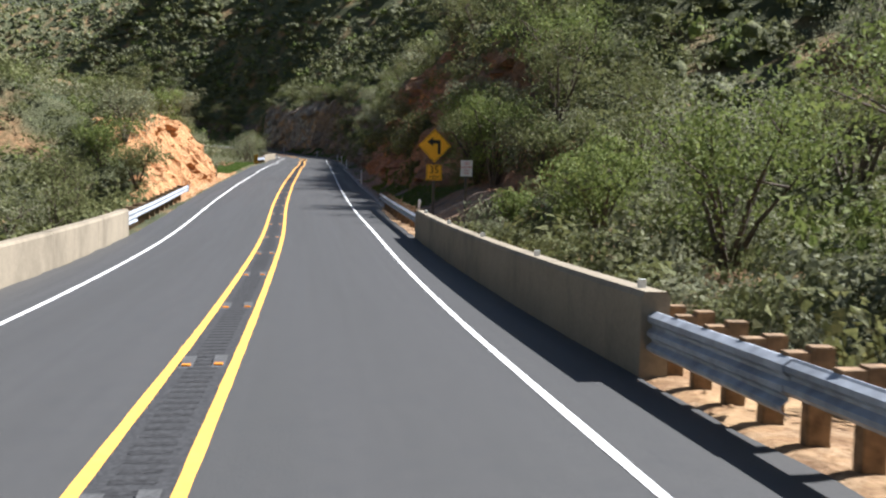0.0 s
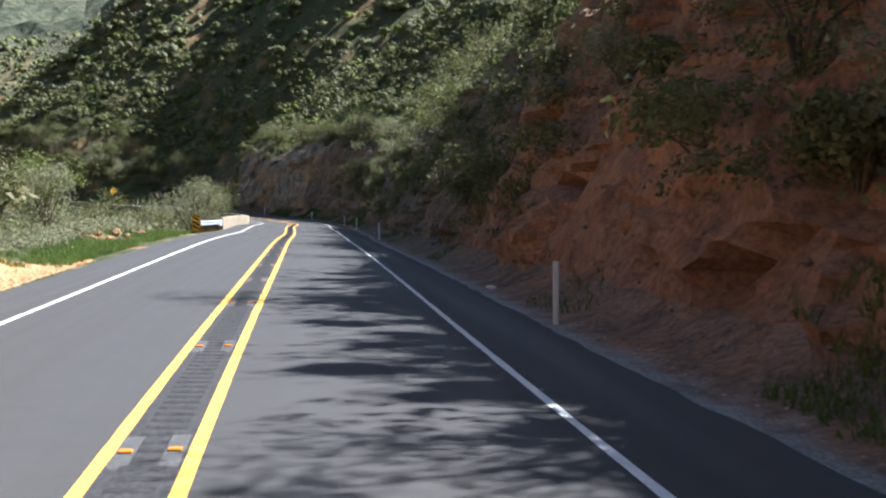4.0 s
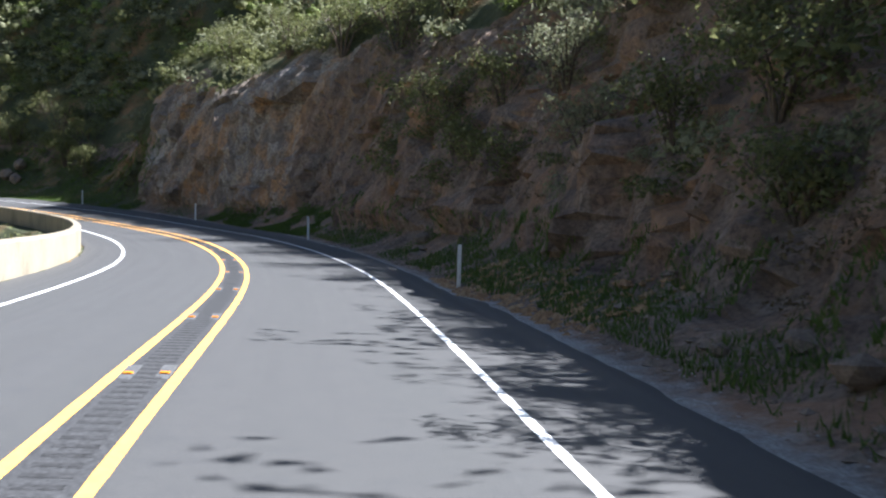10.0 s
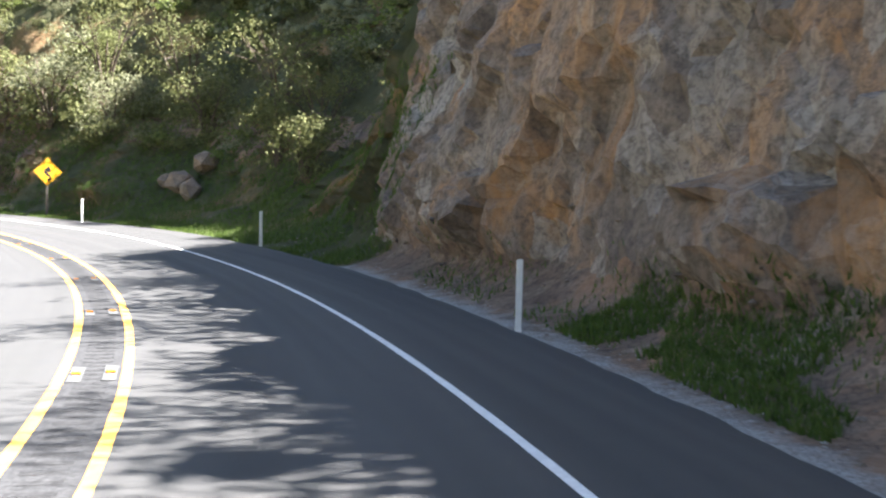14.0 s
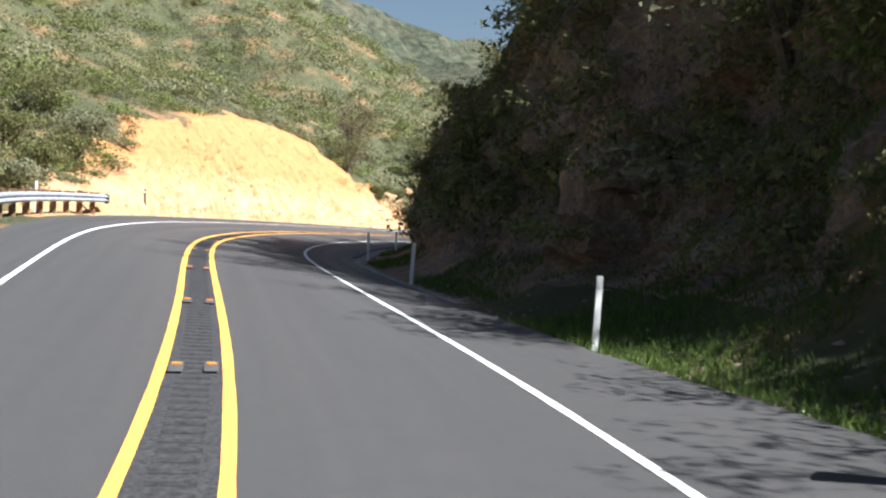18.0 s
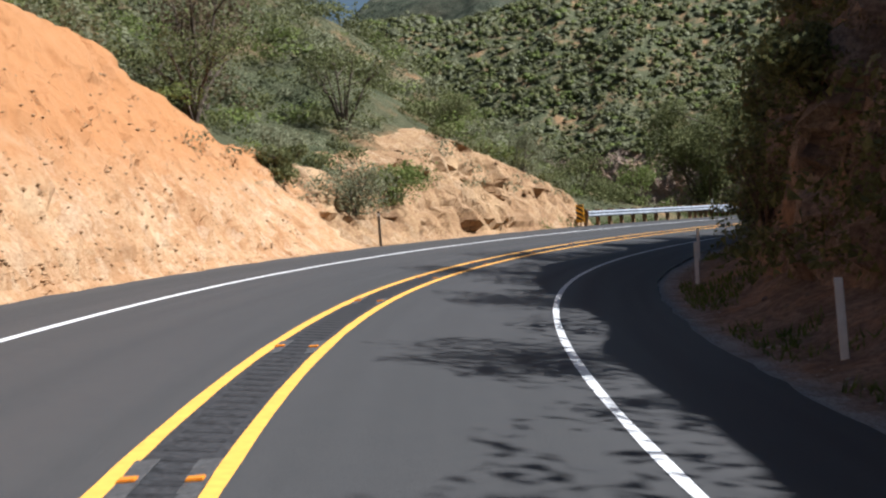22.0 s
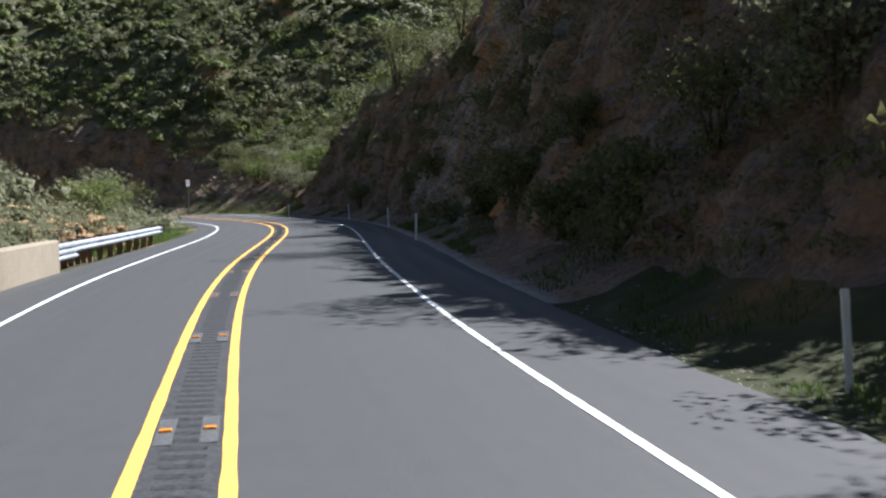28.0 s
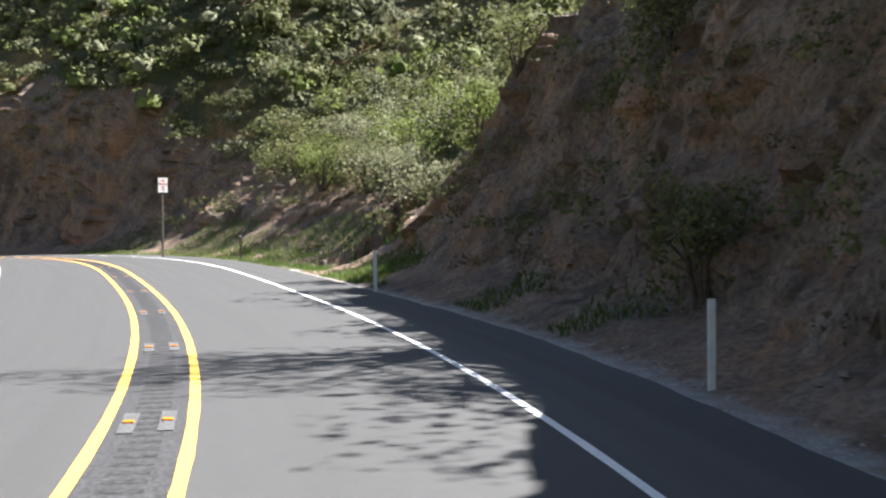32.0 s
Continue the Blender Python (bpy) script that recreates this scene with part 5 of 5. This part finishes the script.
# on the shaded side
for i, (s, q, h, w, m) in enumerate(((208, 11.0, 2.6, 3.0, 2), (214, 12.5, 4.2, 5.0, 2), (221, 13.0, 4.0, 4.6, 2), (230, 12.3, 4.4, 4.6, 0), (237, 12.6, 4.6, 5, 0), (244, 12.6, 4.6, 5, 0), (251, 12.4, 4.2, 4.6, 0), (258, 12.0, 3.6, 4.6, 0), (280, 13.0, 3.6, 3.8, 0), (284, 13.5, 5.0, 5.0, 0), (289, 12.4, 3.8, 4.6, 0), (293, 13.5, 5.4, 5.2, 0), (297, 11.6, 3.6, 4.2, 2), (301, 13, 7.0, 5.2, 0), (303, 10.8, 5.4, 4.6, 2), (308, 10.6, 6.0, 4.8, 0), (313, 10.6, 5.6, 5, 0), (277, 10.8, 3.0, 3.4, 0), (281, 11.6, 3.4, 3.6, 0), (318, 10.8, 5.0, 4.6, 0), (324, 12, 2.6, 4.0, 0), (329, 12, 2.4, 4.0, 0), (336, 12, 2.6, 4.2, 0), (350, 11, 2.4, 3.6, 0), (359, 11, 2.4, 3.6, 0), (368, 11.5, 3.0, 4.2, 0), (378, 12, 4.6, 5.0, 0), (388, 12, 4.4, 5.0, 0), (398, 12, 3.6, 4.5, 0), (407, 11, 3.0, 4.5, 0), (413, 10.5, 2.6, 3.6, 0), (419, 10.5, 2.6, 3.6, 2), (425, 10.5, 2.4, 3.4, 0), (440, 10.0, 2.4, 3.2, 0), (445, 10.6, 3.0, 3.6, 0), (450, 10.4, 2.8, 3.6, 1), (456, 10.4, 3.0, 3.6, 0), (461, 9.6, 2.8, 3.4, 2), (447, 13, 5.5, 5.0, 0), (455, 13.5, 5.5, 5.0, 0), (558, 11.5, 2.8, 3.6, 2), (563, 12.5, 3.0, 3.8, 1), (569, 13.5, 3.4, 4.2, 2), (578, 14, 3.6, 4.4, 0), (64, 14, 5, 5, 0), (84, 13, 4.5, 5, 0), (100, 13, 4.6, 5, 0), (118, 13, 3.6, 5, 0), (133, 13, 3.8, 5, 0), (74, 8.4, 2.6, 3.2, 0), (80, 8.0, 2.4, 3.0, 0), (86, 8.2, 1.8, 2.4, 0), (176, 7.7, 1.6, 2.2, 0), (184, 7.9, 1.8, 2.4, 0), (330, 7.9, 1.4, 2.0, 0), (357, 7.4, 1.4, 2.0, 0), (368, 7.6, 1.5, 2.0, 0), (386, 7.5, 1.6, 2.2, 0), (391, 7.6, 2.0, 2.4, 0), (396, 7.4, 1.8, 2.2, 0), (403, 7.2, 1.4, 2.0, 0), (466, 8.0, 2.0, 2.6, 0), (471, 7.8, 1.8, 2.4, 0), (477, 7.8, 2.0, 2.4, 0), (486, 7.7, 1.2, 1.8, 0), (550, 10.5, 2.6, 3.2, 1), (555, 12.8, 3.4, 4.0, 2), (560.5, 11.0, 2.6, 3.4, 2), (565, 11.6, 3.0, 3.6, 0), (571, 12.0, 3.0, 3.6, 1), (575, 12.6, 3.0, 4.0, 0), (150, 13, 4.6, 5, 0), (166, 13, 4.8, 5, 0), (182, 13, 4.8, 5, 0), (470, 12.5, 4.6, 5, 0), (488, 12.5, 4.6, 5, 0), (505, 12.5, 4.6, 5, 0), (522, 13, 4.6, 5, 0), (535, 12.2, 6.4, 5.0, 0), (510, 11.0, 2.6, 3.4, 0), (517, 11.0, 3.0, 3.6, 2), (525, 11.4, 2.6, 3.6, 0), (494, 11.0, 3.4, 3.8, 0))):
    shrub("shrub", 1, s, q, h, w, (LEAF, LEAF_BRIGHT, LEAF_GREY)[m], ("dark green shrub on the brow of the rock cutting", "bright green shrub beside the rock cutting", "pale grey green shrub on the rock cutting")[m], 660 + i, 2300, 0.07)

g4 = np.random.default_rng(404)
FACE = [(205, 9.0, 2.4, 3.0, 2), (210, 9.8, 2.6, 3.0, 2), (213.5, 10.6, 3.0, 3.4, 2), (218, 10.2, 2.8, 3.2, 0), (222, 9.4, 2.2, 2.8, 0), (199, 9.2, 2.2, 2.8, 0), (193, 9.0, 2.0, 2.6, 0), (214, 9.2, 2.0, 2.8, 0), (217, 8.9, 1.8, 2.6, 0), (220, 9.0, 2.2, 3.0, 0), (224, 9.2, 2.4, 3.0, 0), (227, 8.6, 1.8, 2.4, 0)]
for s0, s1, n in ((66, 132, 16), (132, 200, 18), (322, 352, 7), (352, 424, 16), (460, 492, 10), (492, 548, 12)):
    for k in range(n):
        s = s0 + (s1 - s0) * (k + float(g4.uniform(0.1, 0.9))) / n
        FACE.append((s, float(shape(RIGHT, s, 1)) + float(g4.uniform(0.3, 3.4)), float(g4.uniform(1.2, 2.3)), float(g4.uniform(1.8, 3.0)), int(g4.choice([0, 0, 0, 2]))))
for i, (s, q, h, w, m) in enumerate(FACE):
    shrub("shrub", 1, s, q, h, w, (LEAF, LEAF_BRIGHT, LEAF_GREY)[m], ("dark green bush rooted part way up the rock cutting", "", "pale grey green bush rooted part way up the rock cutting")[m], 900 + i, 1300, 0.062)

# ---- stones and grass ----


def stone_mesh(seed, material):
    g = np.random.default_rng(seed)
    bm = bmesh.new()
    bmesh.ops.create_icosphere(bm, subdivisions=1, radius=0.5)
    k = g.uniform(0.65, 1.0, 3)
    for v in bm.verts:
        d = 1 + g.uniform(-0.22, 0.22)
        v.co = Vector((v.co.x * k[0] * d, v.co.y * k[1] * d, v.co.z * k[2] * d * 0.8))
    me = bpy.data.meshes.new("boulder")
    bm.to_mesh(me)
    bm.free()
    me.materials.append(material)
    return me


stones = [stone_mesh(k, STONE) for k in range(6)]
tan_stones = [stone_mesh(k, TAN) for k in range(6)]


def boulder(side, s, q, size, label, k, kind=stones):
    us = np.linspace(0, 20, 200)
    pp = ground(side, np.full(200, float(s)), us)
    base = place(s, 0.0)
    p = pp[int(np.argmin(np.abs(np.hypot(pp[:, 0] - base[0], pp[:, 1] - base[1]) - abs(q))))]
    o = tagged(new("boulder", kind[k % 6]), label, "rock", "boulders beside the road")
    o.matrix_basis = pose(float(p[0]), float(p[1]), float(p[2]) + size * 0.22, *(float(x) for x in rng.uniform(-20, 20, 2)), float(rng.uniform(0, 360))) @ Matrix.Diagonal((size, size * 1.1, size * 0.9, 1))


for k in range(14):
    boulder(-1, 484 + k * 1.3, -6.6 - 1.2 * (k % 3) * 0.6, float(rng.uniform(0.6, 1.5)), "pale sunlit boulder behind the guardrail", k, tan_stones)
for k in range(8):
    boulder(-1, 126 + k * 1.7, -7.4 - 0.8 * (k % 3), float(rng.uniform(0.35, 0.8)), "pale boulder on the grassy verge", k, tan_stones)
for k in range(9):
    boulder(-1, 398 + k * 1.2, -6.4 - 0.3 * (k % 3), float(rng.uniform(0.2, 0.5)), "orange boulder at the foot of the bank", k, tan_stones)
for s, q, z in ((285.0, 9.7, 1.6), (286.6, 10.0, 1.9), (288.3, 10.1, 1.3), (286.0, 10.8, 1.5)):
    boulder(1, s, q, z, "weathered brown rock set in the grassy bank", int(s * 7))
for s, q, z in ((434, 6.3, 0.6), (435.5, 6.6, 0.5), (432, 6.4, 0.4), (185, 6.6, 0.6), (187, 6.9, 0.5), (188.4, 6.5, 0.35), (393, 6.2, 0.45), (511, 6.3, 0.3), (218, 7.2, 0.8), (216.5, 6.9, 0.4)):
    boulder(1, s, q, z, "brown boulder fallen beside the road", int(s))


def rubble(side, n, s0, s1, u0, u1, lo, hi, seed, label, material):
    g = np.random.default_rng(seed)
    s, u = g.uniform(s0, s1, n), u0 + (u1 - u0) * g.uniform(0, 1, n) ** 1.3
    p = ground(side, s, u)
    size = lo + (hi - lo) * g.uniform(0, 1, n) ** 3
    octa = np.array([(1, 0, 0), (0, 1, 0), (-1, 0, 0), (0, -1, 0), (0.15, -0.1, 0.5), (0, 0, -0.6)], float)
    v = octa[None] * g.uniform(0.55, 1.2, (n, 6, 1))
    a = g.uniform(0, 6.28, n)
    ca, sa = np.cos(a)[:, None], np.sin(a)[:, None]
    v = np.stack([v[..., 0] * ca - v[..., 1] * sa, v[..., 0] * sa + v[..., 1] * ca, v[..., 2]], -1) * size[:, None, None] + p[:, None, :]
    f = np.array([(0, 1, 4), (1, 2, 4), (2, 3, 4), (3, 0, 4), (1, 0, 5), (2, 1, 5), (3, 2, 5), (0, 3, 5)])
    ff = (np.arange(n)[:, None, None] * 6 + f[None]).reshape(-1, 3)
    tagged(new("rubble", mesh_from("rubble", v, ff, material)), label, "stones", kind="stuff")


rubble(1, 9000, 52, 585, 0.08, 0.9, 0.012, 0.045, 31, "pale gravel and small stones along the edge of the road", PEBBLE)
rubble(1, 4000, 52, 585, 0.5, 1.6, 0.015, 0.07, 37, "brown stones on the verge below the cutting", STONE)
rubble(1, 3500, 52, 585, 1.2, 3.2, 0.02, 0.13, 32, "fallen stones at the foot of the rock cutting", STONE)
rubble(1, 700, 180, 222, 0.7, 2.6, 0.04, 0.2, 33, "heap of fallen stones below the cutting", STONE)
rubble(1, 900, 193, 207, 0.45, 2.4, 0.05, 0.22, 38, "heap of broken tan stones on the verge", TAN)
rubble(1, 3000, -20, 62, 0.4, 3.5, 0.02, 0.09, 36, "pale sunlit stones behind the guardrail", TAN)
rubble(-1, 2500, 62, 108, 0.4, 2.0, 0.03, 0.2, 34, "orange rubble at the foot of the cut", CUT)
rubble(-1, 3000, 335, 425, 0.4, 1.2, 0.02, 0.11, 35, "orange rubble at the foot of the cut", CUT)
rubble(-1, 2600, 346, 384, 0.8, 7.0, 0.02, 0.10, 39, "pale stones bedded in the face of the orange cut", TAN)



def grass(side, n, s0, s1, u0, u1, h, seed, material=GRASS, label="fresh green grass on the verge", keep=0.0, climb=0.5):
    g = np.random.default_rng(seed)
    s, u = g.uniform(s0, s1, n), g.uniform(u0, u1, n)
    low = u < slope_start(side, s)[0] + climb
    s, u = s[low], u[low]
    p = ground(side, s, u)
    p = p[fbm(p, 2.6, 3, seed) + 0.25 * fbm(p, 0.5, 1, seed) > keep]
    n = len(p)
    a = g.uniform(0, 6.28, n)
    w = g.uniform(0.008, 0.02, n)[:, None] * np.stack([np.cos(a), np.sin(a), a * 0], -1)
    tip = np.stack([g.normal(0, 0.35, n), g.normal(0, 0.35, n), np.ones(n)], -1) * (h * g.uniform(0.4, 1.2, n))[:, None]
    v = np.stack([p - w, p + w, p + tip], 1)
    tagged(new("grass", mesh_from("grass", v, np.arange(n * 3).reshape(-1, 3), material)), label, "grass", kind="stuff")


grass(1, 30000, 60, 265, 0.7, 3.6, 0.17, 51, keep=0.25)
grass(1, 80000, 262, 308, 0.15, 9.0, 0.18, 52, keep=-0.4, climb=5.0)
grass(1, 16000, 305, 345, 0.7, 3.0, 0.18, 53, keep=0.0)
grass(1, 26000, 345, 470, 0.6, 3.0, 0.17, 54, keep=0.15)
grass(1, 26000, 470, 555, 0.6, 2.6, 0.18, 55, keep=0.15)
grass(1, 26000, 548, 590, 0.5, 6.0, 0.2, 56, keep=-0.3)
grass(1, 44000, 233, 250, 0.7, 5.4, 0.16, 60, keep=-0.35, climb=0.3)
grass(1, 26000, 186, 231, 0.9, 4.2, 0.17, 61, keep=-0.15, climb=1.5)
grass(1, 18000, 58, 84, 0.8, 5.0, 0.22, 57, keep=-0.2, climb=1.0)
grass(-1, 26000, 105, 145, 0.7, 5.0, 0.22, 58, keep=-0.3)
grass(-1, 9000, 404, 440, 0.6, 4.0, 0.2, 62, keep=-0.2)
grass(-1, 14000, 476, 520, 0.7, 4.5, 0.2, 59, keep=-0.2)

# ---- litter ----


def litter(s, u, size, material, label):
    p = ground(1, float(s), float(u))
    g = np.random.default_rng(int(s))
    bm = bmesh.new()
    bmesh.ops.create_icosphere(bm, subdivisions=1, radius=0.5)
    for v in bm.verts:
        v.co = Vector((v.co.x * 1.3, v.co.y * 0.8, v.co.z * 0.6)) * float(1 + g.uniform(-0.3, 0.25))
    me = bpy.data.meshes.new("litter")
    bm.to_mesh(me)
    bm.free()
    me.materials.append(material)
    o = tagged(new("litter", me), label, "litter", "litter on the verge")
    o.matrix_basis = pose(float(p[0]), float(p[1]), float(p[2]) + size * 0.25, 0, 0, float(g.uniform(0, 360))) @ Matrix.Diagonal((size, size, size, 1))


BLUE = plain("blue_wrapper", (0.05, 0.12, 0.45), 0.4)
litter(135.5, 1.0, 0.16, BLUE, "crumpled blue wrapper on the gravel")
litter(158.0, 0.9, 0.16, POST_WHITE, "crumpled white paper on the gravel")
litter(99.0, 0.6, 0.2, POST_WHITE, "crumpled white cup on the gravel")
litter(177.0, 0.5, 0.15, POST_WHITE, "crumpled white paper on the gravel")
litter(401.0, 0.9, 0.3, POST_WHITE, "crumpled white bag on the gravel")
